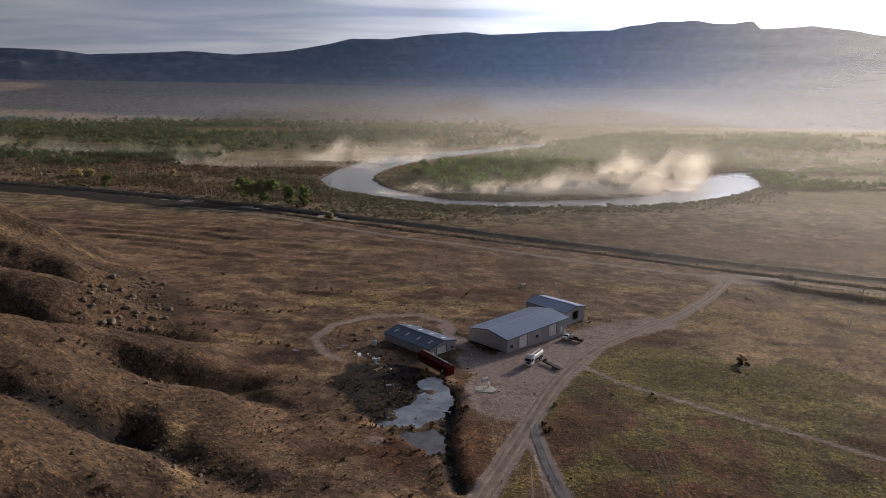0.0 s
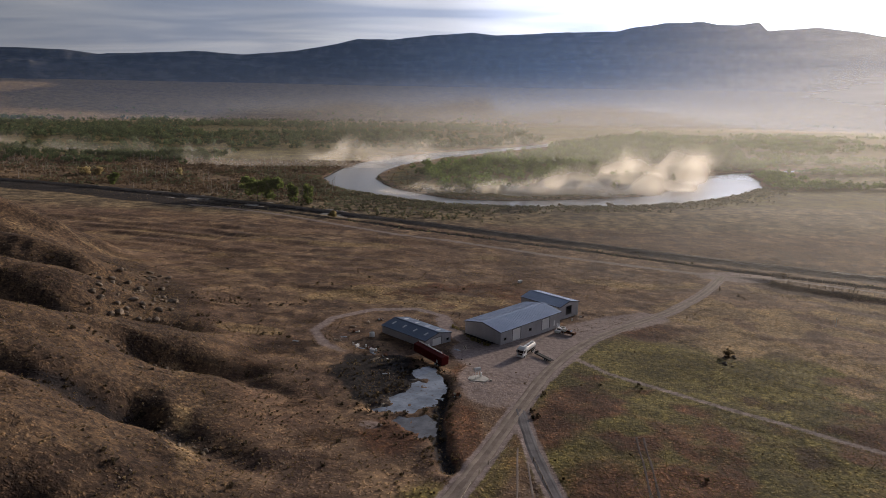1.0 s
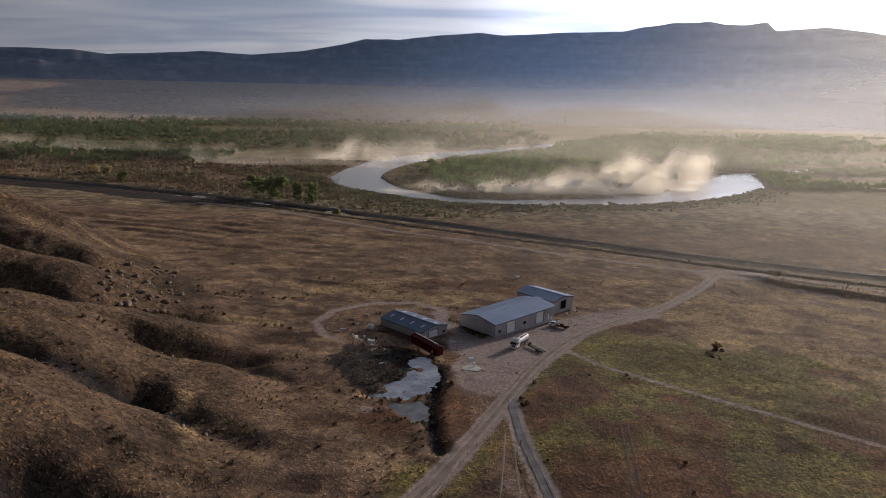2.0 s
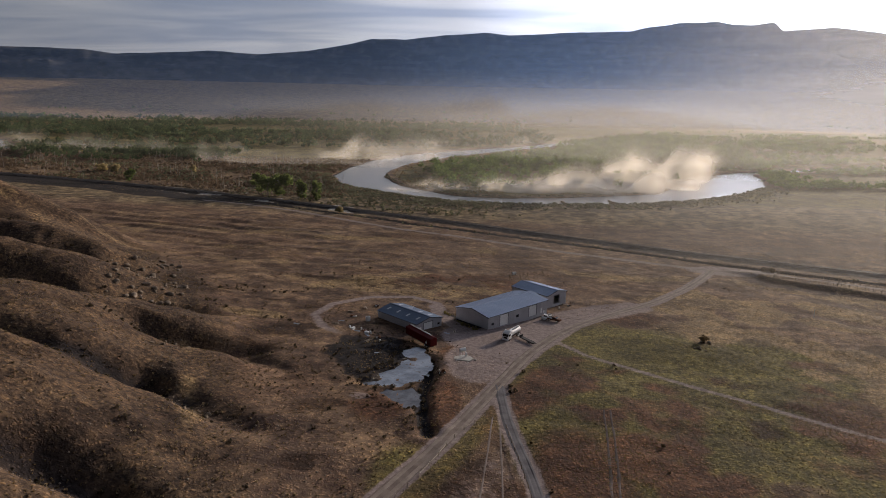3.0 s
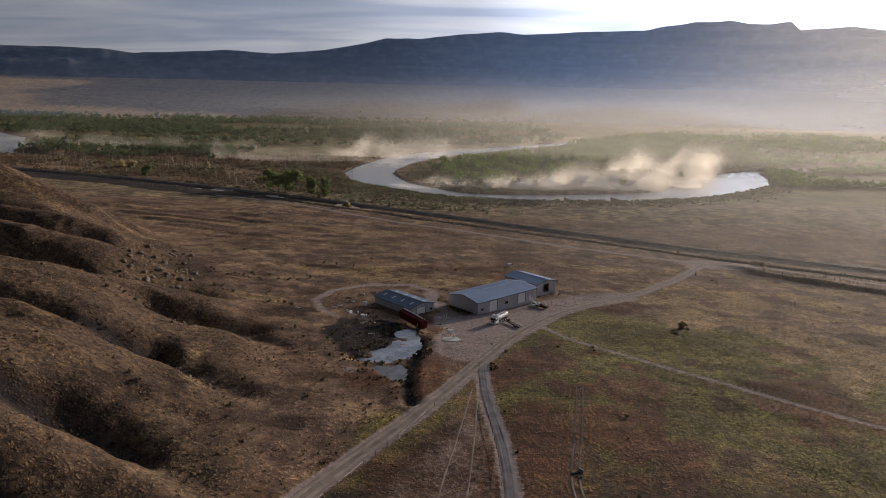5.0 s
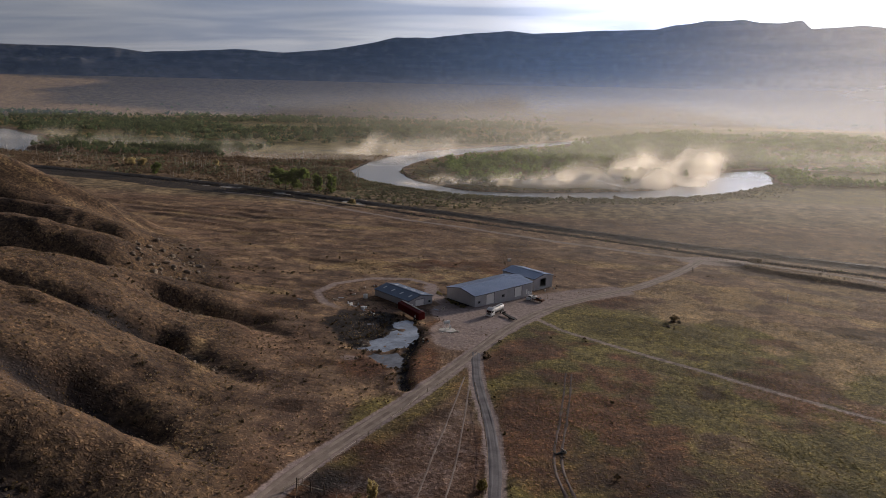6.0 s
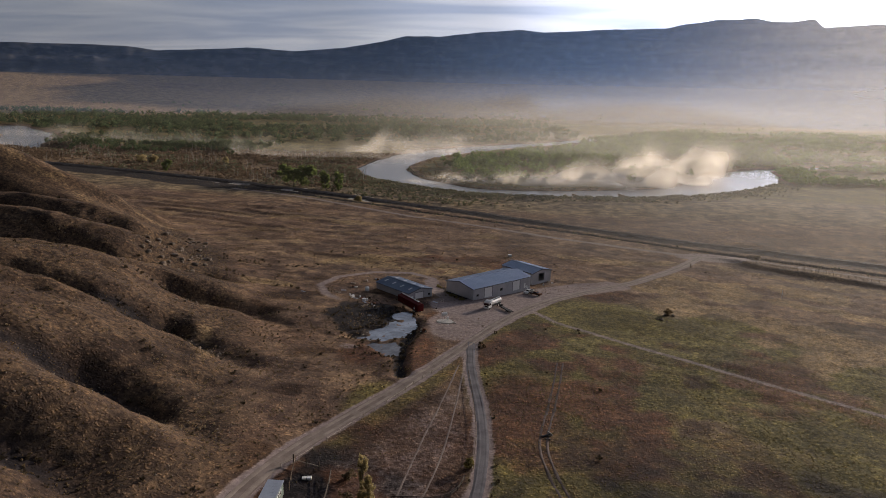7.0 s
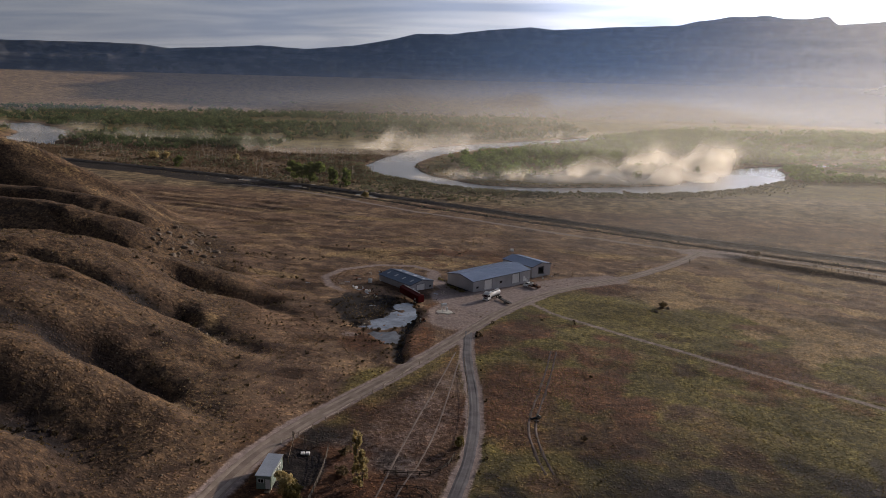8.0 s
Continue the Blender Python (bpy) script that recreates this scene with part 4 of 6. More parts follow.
tagged(strip("railway_bed", RAILWAY, (-5.6, -2.8, -1.8, 1.8, 2.8, 5.6), (-0.1, 0.22, 0.42, 0.42, 0.22, -0.1), M_BALLAST, None, 4), "dark ballast railway bank", "railway", kind="structure")
for side in (-1, 1):
    tagged(strip("rail", RAILWAY, (side * 0.75 - 0.05, side * 0.75 - 0.04, side * 0.75 + 0.04, side * 0.75 + 0.05), (0.43, 0.60, 0.60, 0.43), M_STEEL, None, 4), "steel rail on the dark ballast", "rail", kind="structure")


# ---------------------------------------------------------------- plants
RNG = np.random.default_rng(7)


def fast_mesh(name, verts, quads, material, parent=None):
    me = bpy.data.meshes.new(name)
    nv, nf = len(verts), len(quads)
    k = quads.shape[1]
    me.vertices.add(nv)
    me.vertices.foreach_set("co", np.ascontiguousarray(verts, np.float32).ravel())
    me.loops.add(nf * k)
    me.loops.foreach_set("vertex_index", np.ascontiguousarray(quads, np.int32).ravel())
    me.polygons.add(nf)
    me.polygons.foreach_set("loop_start", np.arange(0, nf * k, k, dtype=np.int32))
    me.polygons.foreach_set("loop_total", np.full(nf, k, np.int32))
    me.update(calc_edges=True)
    me.validate()
    me.materials.append(material)
    ob = new(name, me)
    if parent:
        ob.parent = parent
    return ob


def leaf_cloud(n, radii, centre, size, rng, shell=0.55, lumps=6):
    """n leaf sprays as quads in a lumpy crown: vertices and quads about the origin."""
    d = rng.normal(size=(n, 3))
    d /= np.linalg.norm(d, axis=1)[:, None]
    lump = rng.normal(size=(lumps, 3))
    lump /= np.linalg.norm(lump, axis=1)[:, None]
    r = (shell + (1 - shell) * rng.random(n)) * (0.62 + 0.42 * np.clip((d @ lump.T).max(1), 0, 1) ** 3)
    c = d * r[:, None] * np.array(radii) + np.array(centre)
    a = rng.normal(size=(n, 3)); a -= (a * d).sum(1)[:, None] * d * 0.65
    a /= np.linalg.norm(a, axis=1)[:, None]
    b = np.cross(d + 0.5 * rng.normal(size=(n, 3)), a)
    b /= np.linalg.norm(b, axis=1)[:, None]
    s = size * (0.6 + 0.8 * rng.random(n))[:, None]
    v = np.stack([c - a * s, c - b * s * 0.75, c + a * s, c + b * s * 0.75], 1).reshape(-1, 3)
    return v, np.arange(4 * n).reshape(-1, 4)


def scatter(name, templates, x, y, scale, material, label, category, squash=None, rng=RNG):
    """One object with many small plants standing on the ground."""
    z = on_ground(x, y)
    V, F, base = [], [], 0
    pick = rng.integers(0, len(templates), len(x))
    ang = rng.random(len(x)) * 6.283
    for k, (tv, tf) in enumerate(templates):
        i = np.nonzero(pick == k)[0]
        if not len(i):
            continue
        c, s = np.cos(ang[i])[:, None], np.sin(ang[i])[:, None]
        sc = scale[i][:, None]
        hz = sc if squash is None else sc * squash[i][:, None]
        vx = (tv[:, 0] * c - tv[:, 1] * s) * sc + x[i][:, None]
        vy = (tv[:, 0] * s + tv[:, 1] * c) * sc + y[i][:, None]
        vz = tv[:, 2] * hz + z[i][:, None]
        v = np.stack([vx, vy, vz], 2).reshape(-1, 3)
        f = (tf[None] + (np.arange(len(i)) * len(tv))[:, None, None]).reshape(-1, tf.shape[1]) + base
        V.append(v); F.append(f)
        base += len(v)
    return tagged(fast_mesh(name, np.vstack(V), np.vstack(F), material), label, category, kind="stuff")


def tuft_template(n, w, h, rng):
    """A low clump: quads leaning out from its foot."""
    a = np.linspace(0, 6.283, n, endpoint=False) + rng.random(n)
    dx, dy = np.cos(a), np.sin(a)
    out = w * (0.5 + 0.6 * rng.random(n))
    up = h * (0.6 + 0.6 * rng.random(n))
    hw = w * 0.55
    z0 = np.zeros(n) - 0.05
    p1 = np.stack([-dy * hw + dx * 0.1 * w, dx * hw + dy * 0.1 * w, z0], 1)
    p2 = np.stack([dy * hw + dx * 0.1 * w, -dx * hw + dy * 0.1 * w, z0], 1)
    p3 = np.stack([dx * out + dy * hw * 0.7, dy * out - dx * hw * 0.7, up * 0.8], 1)
    p4 = np.stack([dx * out * 0.4 - dy * hw * 0.5, dy * out * 0.4 + dx * hw * 0.5, up], 1)
    return np.stack([p1, p2, p3, p4], 1).reshape(-1, 3), np.arange(4 * n).reshape(-1, 4)


TUFTS = [tuft_template(5, 0.5, 0.5, RNG) for _ in range(5)]
BUSHES = [leaf_cloud(16, (1, 1, 0.75), (0, 0, 0.5), 0.42, RNG) for _ in range(5)]


def keep_off(x, y, margin=1.0):
    """Where plants may grow: not on roads, in the yard or in water."""
    ok = np.ones(len(x), bool)
    for r, w in ((MAIN_ROAD, 3.0), (FORK_ROAD, 2.2), (FAR_ROAD, 2.6), (LOOP_TRACK, 1.8), (CROSS_TRACK, 1.2), (RAILWAY, 5), (TRACK_A, 0.8), (TRACK_B, 0.8)):
        ok &= line_dist(x, y, r)[0] > w * margin
    ok &= river_edge(x, y) > 2
    ok &= pond_edge(x, y) > 0.8
    ok &= ~((np.hypot((x - 28) / 26, (y - 215) / 28) < 1.0) & (y - 212 < (x - 17) + 3) & (x > 3))
    ok &= ~((np.abs((x - 17.1) * 0.69 + (y - 212.6) * 0.72 - 27) < 29) & (np.abs(-(x - 17.1) * 0.72 + (y - 212.6) * 0.69 - 9) < 11))
    ok &= ~((x > -27) & (x < 4) & (y > 203) & (y < 227) & (np.abs((x + 12) * 0.72 + (y - 215) * -0.0) < 99) & (line_dist(x, y, ((-3, 209), (-19, 221)))[0] < 8.5))
    ok &= np.hypot((x - 12) / 10, (y - 172) / 22) > 1
    ok &= ~((line_dist(x, y, MAIN_ROAD)[1] < 0) & (line_dist(x, y, FORK_ROAD)[1] < 0) & (y < 150) & (RNG.random(len(x)) < 0.9))
    return ok


def sow(n, x0, x1, y0, y1, weight):
    x, y = RNG.uniform(x0, x1, n), RNG.uniform(y0, y1, n)
    k = RNG.random(n) < weight(x, y)
    x, y = x[k], y[k]
    k = keep_off(x, y)
    return x[k], y[k]


def hill_side(x, y):
    d, s, _ = line_dist(x, y, FOOT)
    return d * s


# sagebrush on the hills and flats, dense in patches
x, y = sow(62000, -150, 170, 36, 330, lambda x, y: np.clip(0.45 + 0.8 * fbm(x, y, 22, 3, 801), 0.05, 1) * np.where(y < 180, 0.75, 0.5) * np.where((line_dist(x, y, MAIN_ROAD)[1] < 0) & (y < 260), np.where((line_dist(x, y, FORK_ROAD)[1] < 0) & (y < 160), 0.3, 0.02), 1.0) * np.where(x > 50, 0.2, 1.0))
scatter("sagebrush", TUFTS, x, y, 0.28 + 0.6 * RNG.random(len(x)) ** 3, M_SAGE, "low brown sagebrush scattered over the slopes", "sagebrush")
x, y = sow(60000, -150, 190, 36, 420, lambda x, y: np.clip(0.25 + 1.1 * fbm(x, y, 17, 3, 811), 0.0, 1) * np.where((line_dist(x, y, MAIN_ROAD)[1] < 0) & (y < 300), 0.35, 1.0))
scatter("dry_grass", TUFTS, x, y, 0.18 + 0.30 * RNG.random(len(x)), M_TUFT, "tufts of straw-coloured dry grass", "grass")
x, y = sow(45000, -12, 150, 36, 215, lambda x, y: np.clip(0.3 + 0.9 * fbm(x, y, 25, 3, 821), 0.0, 1) * (line_dist(x, y, MAIN_ROAD)[1] < 0))
scatter("pasture_grass", TUFTS, x, y, 0.14 + 0.20 * RNG.random(len(x)), M_GREENTUFT, "dull green pasture grass tufts", "grass")
# bushes: in the gullies, round the pond, along the fork road, in the flats towards the railway
gx, gy = sow(26000, -190, 60, 40, 300, lambda x, y: np.clip(0.9 * np.maximum.reduce([tapered(x, y, p, s * 0.9) for p, h, s in GULLIES]) * (fbm(x, y, 12, 3, 831) > -0.15) + 0.02, 0, 1) * 0.35)
scatter("gully_brush", BUSHES, gx, gy, 0.35 + 0.6 * RNG.random(len(gx)) ** 2, M_DARKBRUSH, "dark brush growing in the gullies", "bush")
x, y = sow(9000, -36, 40, 66, 260, lambda x, y: np.clip(smooth(9, 1, pond_edge(x, y)) * 0.5 + smooth(1.3, 0.7, np.hypot((x + 20) / 13, (y - 181) / 21)) * 0.2 + smooth(4.5, 2.5, line_dist(x, y, FORK_ROAD)[0]) * 0.25 + smooth(5, 2, line_dist(x, y, DITCH)[0]) * 0.16, 0, 1))
scatter("roadside_brush", BUSHES, x, y, 0.25 + 0.45 * RNG.random(len(x)), M_DARKBRUSH, "dark brush along the pond, ditch and side road", "bush")
x, y = sow(100000, -330, 460, 300, 660, lambda x, y: np.clip(0.4 + 0.9 * fbm(x, y, 40, 3, 841), 0, 1) * 0.6)
scatter("flat_brush", TUFTS, x, y, 0.2 + 0.3 * RNG.random(len(x)) ** 2, M_TUFT, "sagebrush over the river flats", "bush")


x, y = sow(9000, -210, 230, 320, 540, lambda x, y: smooth(6, 2, line_dist(x, y, SIDE_DITCH)[0]) * np.clip(0.5 + fbm(x, y, 14, 3, 845), 0, 1))
scatter("ditch_scrub", BUSHES, x, y, 0.35 + 0.5 * RNG.random(len(x)), M_WILLOW, "grey-green scrub along the railway ditch", "bush")
x, y = sow(3000, -4, 26, 204, 234, lambda x, y: smooth(3.2, 1.0, line_dist(x, y, ((-1, 230), (8.5, 218.5), (15.5, 210.5), (21, 212)))[0]) * 0.9)
scatter("shed_weeds", BUSHES, x, y, 0.2 + 0.35 * RNG.random(len(x)), M_GREENTUFT, "dark green weeds along the shed wall", "weeds")


def stone_template(rng):
    """A loose angular stone: a skewed block without its underside."""
    b = np.array([(-1, -1, -0.3), (1, -1, -0.3), (1, 1, -0.3), (-1, 1, -0.3)], float)
    top = b * np.array((0.6, 0.6, 1)) + np.array((0, 0, 0.95))
    v = np.vstack([b, top]) + rng.uniform(-0.22, 0.22, (8, 3))
    return v, np.array([(0, 1, 5, 4), (1, 2, 6, 5), (2, 3, 7, 6), (3, 0, 4, 7), (4, 5, 6, 7)])


STONES = [stone_template(RNG) for _ in range(6)]
x, y = sow(15000, -170, 20, 40, 300, lambda x, y: smooth(-30, 6, hill_side(x, y)) * np.clip(0.25 + 1.2 * fbm(x, y, 16, 3, 835), 0.02, 1) * 0.75)
scatter("loose_stones", STONES, x, y, 0.09 + 0.20 * RNG.random(len(x)) ** 3, M_ROCK, "pale loose stones strewn over the slopes", "stones")


def tree_templates(count, leaves, h, w, leaf, rng):
    """Broad crowns for woods seen from afar: a heap of rounded clumps of leaf sprays, highest in the middle."""
    out = []
    for _ in range(count):
        hh, ww = h * rng.uniform(0.8, 1.2), w * rng.uniform(0.85, 1.2)
        V, Q, b = [], [], 0
        clumps = 5
        for i in range(clumps):
            a, o = rng.uniform(0, 6.283), (0.0 if i == 0 else rng.uniform(0.35, 0.7)) * ww
            r = ww * (rng.uniform(0.55, 0.75) if i == 0 else rng.uniform(0.38, 0.58))
            c = (math.cos(a) * o, math.sin(a) * o, hh * (0.68 if i == 0 else rng.uniform(0.30, 0.58)))
            v, q = leaf_cloud(leaves // clumps, (r, r, r * rng.uniform(0.75, 1.0)), c, leaf, rng, 0.75, 5)
            V.append(v); Q.append(q + b)
            b += len(v)
        out.append((np.vstack(V), np.vstack(Q)))
    return out


WOODS = tree_templates(8, 120, 10.5, 4.8, 0.72, RNG)
FAR_WOODS = tree_templates(8, 55, 10.5, 5.6, 1.15, RNG)


def wood(name, n, x0, x1, y0, y1, weight, material, label, lo=0.75, hi=1.25, kinds=None):
    x, y = RNG.uniform(x0, x1, n), RNG.uniform(y0, y1, n)
    k = (RNG.random(n) < weight(x, y)) & (river_edge(x, y) > 5)
    x, y = x[k], y[k]
    scatter(name, kinds or WOODS, x, y, RNG.uniform(lo, hi, len(x)), material, label, "trees")


def island(x, y):
    """Inside the river's bend."""
    d, s, w = line_dist(x, y, RIVER)
    return (s > 0) & (d > w + 6)


wood("island_wood", 8200, -80, 420, 640, 1500, lambda x, y: island(x, y) * np.clip(0.75 + 0.9 * fbm(x, y, 90, 3, 851), 0, 1) * smooth(50, 95, y - 560 - 0.42 * np.maximum(x - 60, 0) * 1.3) * (1 - smooth(20, -40, x) * smooth(60, 30, river_edge(x, y))) * (1 - smooth(850, 960, y) * smooth(200, 120, x) * smooth(95, 55, river_edge(x, y))) * 0.62, M_LEAF, "green cottonwood wood on the island in the bend", 0.7, 1.5)
wood("bend_wood", 24000, 120, 1100, 760, 1900, lambda x, y: island(x, y) * (line_dist(x, y, RIVER)[0] > 40) * (1 - smooth(330, 250, x) * smooth(1450, 1300, y)) * np.clip(0.35 + 1.2 * fbm(x, y * 2, 150, 3, 855), 0, 1) * smooth(1900, 1500, y) * 0.5, M_LEAF, "hazy green woods beyond the bend", 0.6, 1.0, FAR_WOODS)
wood("far_wood", 20000, -1900, 160, 1080, 2200, lambda x, y: (~island(x, y)) * smooth(1080, 1180, y + 0.12 * x + 60) * smooth(2200, 1750, y) * np.clip(0.5 + 2.0 * fbm(x, y * 2.2, 190, 4, 861), 0, 1) * 0.55, M_LEAFDARK, "dark green cottonwoods beyond the river", 0.6, 1.5, FAR_WOODS)
wood("west_wood", 6000, -1000, -330, 800, 1080, lambda x, y: np.clip(0.45 + 1.5 * fbm(x, y * 2.5, 120, 3, 871), 0, 1) * smooth(780, 850, y + 0.1 * (x + 400)) * 0.5, M_LEAFDARK, "belt of cottonwoods west of the river", 0.5, 1.25)
wood("east_wood", 16000, 330, 1100, 690, 1000, lambda x, y: (~island(x, y)) * np.clip(0.4 + 1.2 * fbm(x, y * 2, 110, 3, 881), 0, 1) * smooth(0, 30, y - 700 - 0.1 * (x - 340)) * 0.75, M_LEAF, "low willow woods east of the river", 0.4, 0.85, FAR_WOODS)
wood("plain_trees", 700, -1600, 1200, 2000, 2900, lambda x, y: (fbm(x, y * 3, 260, 3, 891) > 0.22) * 0.7, M_LEAF, "scattered trees on the far plain", 0.8, 1.3)


def bushes(name, n, x0, x1, y0, y1, weight, material, label, lo, hi):
    x, y = RNG.uniform(x0, x1, n), RNG.uniform(y0, y1, n)
    k = (RNG.random(n) < weight(x, y)) & (river_edge(x, y) > 2.5) & (line_dist(x, y, RAILWAY)[0] > 8)
    x, y = x[k], y[k]
    scatter(name, BUSHES, x, y, RNG.uniform(lo, hi, len(x)), material, label, "bush")


north = lambda x, y: smooth(6, 16, line_dist(x, y, RAILWAY)[0]) * (line_dist(x, y, RAILWAY)[1] < 0)
bushes("bank_willows", 26000, -220, 330, 490, 760, lambda x, y: np.clip(smooth(48, 6, river_edge(x, y)) + smooth(120, 60, river_edge(x, y)) * smooth(60, -60, x) * 0.5, 0, 1) * (~island(x, y)) * north(x, y) * 0.8, M_WILLOW, "grey-green willow scrub along the river bank", 0.7, 1.6)
bushes("island_scrub", 5000, -100, 330, 600, 1150, lambda x, y: island(x, y) * smooth(70, 25, river_edge(x, y)) * 0.7, M_TUFT, "pale scrub on the island's edge", 0.7, 1.6)
bushes("burnt_brush", 12500, -640, -110, 560, 920, lambda x, y: np.clip(0.55 + 0.8 * fbm(x, y, 50, 3, 901), 0, 1) * north(x, y) * (~island(x, y)), M_BARE, "bare brown brush among dead trees", 0.8, 2.0)
bushes("green_brush", 9000, -640, -110, 550, 920, lambda x, y: np.clip(0.2 + 1.2 * fbm(x, y, 60, 3, 911), 0, 1) * north(x, y), M_WILLOW, "green regrowth among dead trees", 0.9, 2.2)


def snag_template(rng):
    """A dead standing trunk with a few broken limbs."""
    V, F = [], []

    def pole(a, b, ra, rb):
        d = (b - a) / np.linalg.norm(b - a)
        s = np.cross(d, (0.3, 0.9, 0.1)); s /= np.linalg.norm(s)
        t = np.cross(d, s)
        i = len(V)
        for c, r in ((a, ra), (b, rb)):
            V.extend([c + s * r, c + t * r, c - s * r, c - t * r])
        for k in range(4):
            F.append((i + k, i + (k + 1) % 4, i + 4 + (k + 1) % 4, i + 4 + k))
    h = rng.uniform(5, 9)
    top = np.array((rng.uniform(-0.8, 0.8), rng.uniform(-0.8, 0.8), h))
    pole(np.array((0, 0, -0.3)), top, 0.24, 0.10)
    for _ in range(3):
        f = rng.uniform(0.45, 0.85)
        a = top * f
        pole(a, a + np.array((rng.uniform(-1.8, 1.8), rng.uniform(-1.8, 1.8), rng.uniform(0.6, 2.2))), 0.11, 0.04)
    return np.array(V), np.array(F)


SNAGS = [snag_template(RNG) for _ in range(6)]
x, y = RNG.uniform(-600, -115, 1700), RNG.uniform(575, 880, 1700)
k = (RNG.random(1700) < north(x, y) * np.clip(0.25 + 1.4 * fbm(x, y, 45, 4, 921), 0, 1) * 0.6) & (river_edge(x, y) > 6)
scatter("dead_trees", SNAGS, x[k], y[k], RNG.uniform(0.7, 1.3, k.sum()), M_SNAG, "grey standing dead trees in burnt brush", "dead trees")
# ---------------------------------------------------------------- building blocks for things
def thing(name, x, y, turn, label, category, group="", z=None):
    ob = new(name)
    ob.empty_display_size = 0.5
    ob.matrix_basis = pose(x, y, on_ground(x, y) if z is None else z, 0, 0, turn)
    return tagged(ob, label, category, group)


def part(name, bm, material, parent, label=""):
    me = bpy.data.meshes.new(name)
    bmesh.ops.recalc_face_normals(bm, faces=bm.faces)
    bm.to_mesh(me)
    bm.free()
    me.materials.append(material)
    ob = new(name, me)
    ob.parent = parent
    if label:
        ob["label"] = label
    return ob


def box(sx, sy, sz, x=0, y=0, z=0, bevel=0.0, bm=None, rot=None):
    """A box with its foot centre at x, y, z."""
    bm = bm or bmesh.new()
    m = Matrix.Translation((x, y, z + sz / 2))
    if rot is not None:
        m = m @ rot
    r = bmesh.ops.create_cube(bm, size=1, matrix=m @ Matrix.Diagonal((sx, sy, sz, 1)))
    if bevel:
        es = {e for v in r["verts"] for e in v.link_edges}
        bmesh.ops.bevel(bm, geom=list(es), offset=bevel, segments=2, affect="EDGES", profile=0.5)
    return bm


def tube(a, b, ra, rb=None, seg=10, bm=None, caps=True):
    bm = bm or bmesh.new()
    a, b = Vector(a), Vector(b)
    m = Matrix.Translation((a + b) / 2) @ (b - a).to_track_quat("Z", "Y").to_matrix().to_4x4()
    bmesh.ops.create_cone(bm, cap_ends=caps, segments=seg, radius1=ra, radius2=ra if rb is None else rb, depth=(b - a).length, matrix=m)
    return bm


def prism(points, depth, axis="y", at=0.0, bm=None):
    """A solid from an outline (two coordinates) with a depth along an axis."""
    bm = bm or bmesh.new()
    put = {"y": lambda p, d: (p[0], d, p[1]), "x": lambda p, d: (d, p[0], p[1]), "z": lambda p, d: (p[0], p[1], d)}[axis]
    a = [bm.verts.new(put(p, at)) for p in points]
    b = [bm.verts.new(put(p, at + depth)) for p in points]
    n = len(points)
    bm.faces.new(a); bm.faces.new(b[::-1])
    for i in range(n):
        bm.faces.new((a[i], a[(i + 1) % n], b[(i + 1) % n], b[i]))
    return bm


# ---------------------------------------------------------------- metal sheds
def wall_with_openings(length, high, openings, thick=0.18, low=-1.2):
    """A wall along +x from the origin, its outer face at y = 0; openings are (x0, x1, z0, z1)."""
    bm = bmesh.new()
    xs = sorted({0.0, length, *[o[0] for o in openings], *[o[1] for o in openings]})
    for a, b in zip(xs, xs[1:]):
        cut = [o for o in openings if o[0] <= a + 1e-6 and o[1] >= b - 1e-6]
        zs = [low]
        for o in sorted(cut, key=lambda o: o[2]):
            zs += [o[2], o[3]]
        zs.append(high)
        for z0, z1 in zip(zs[0::2], zs[1::2]):
            if z1 - z0 > 1e-3:
                box(b - a, thick, z1 - z0, (a + b) / 2, thick / 2, z0, bm=bm)
    # cladding ribs
    k = 0.0
    while k < length:
        for z0, z1 in ((low, high),):
            if not any(o[0] - 0.1 < k < o[1] + 0.1 for o in openings):
                box(0.06, 0.03, z1 - z0, k + 0.03, -0.015, z0, bm=bm)
        k += 0.6
    return bm


def placed(ob, m):
    ob.matrix_basis = m
    return ob


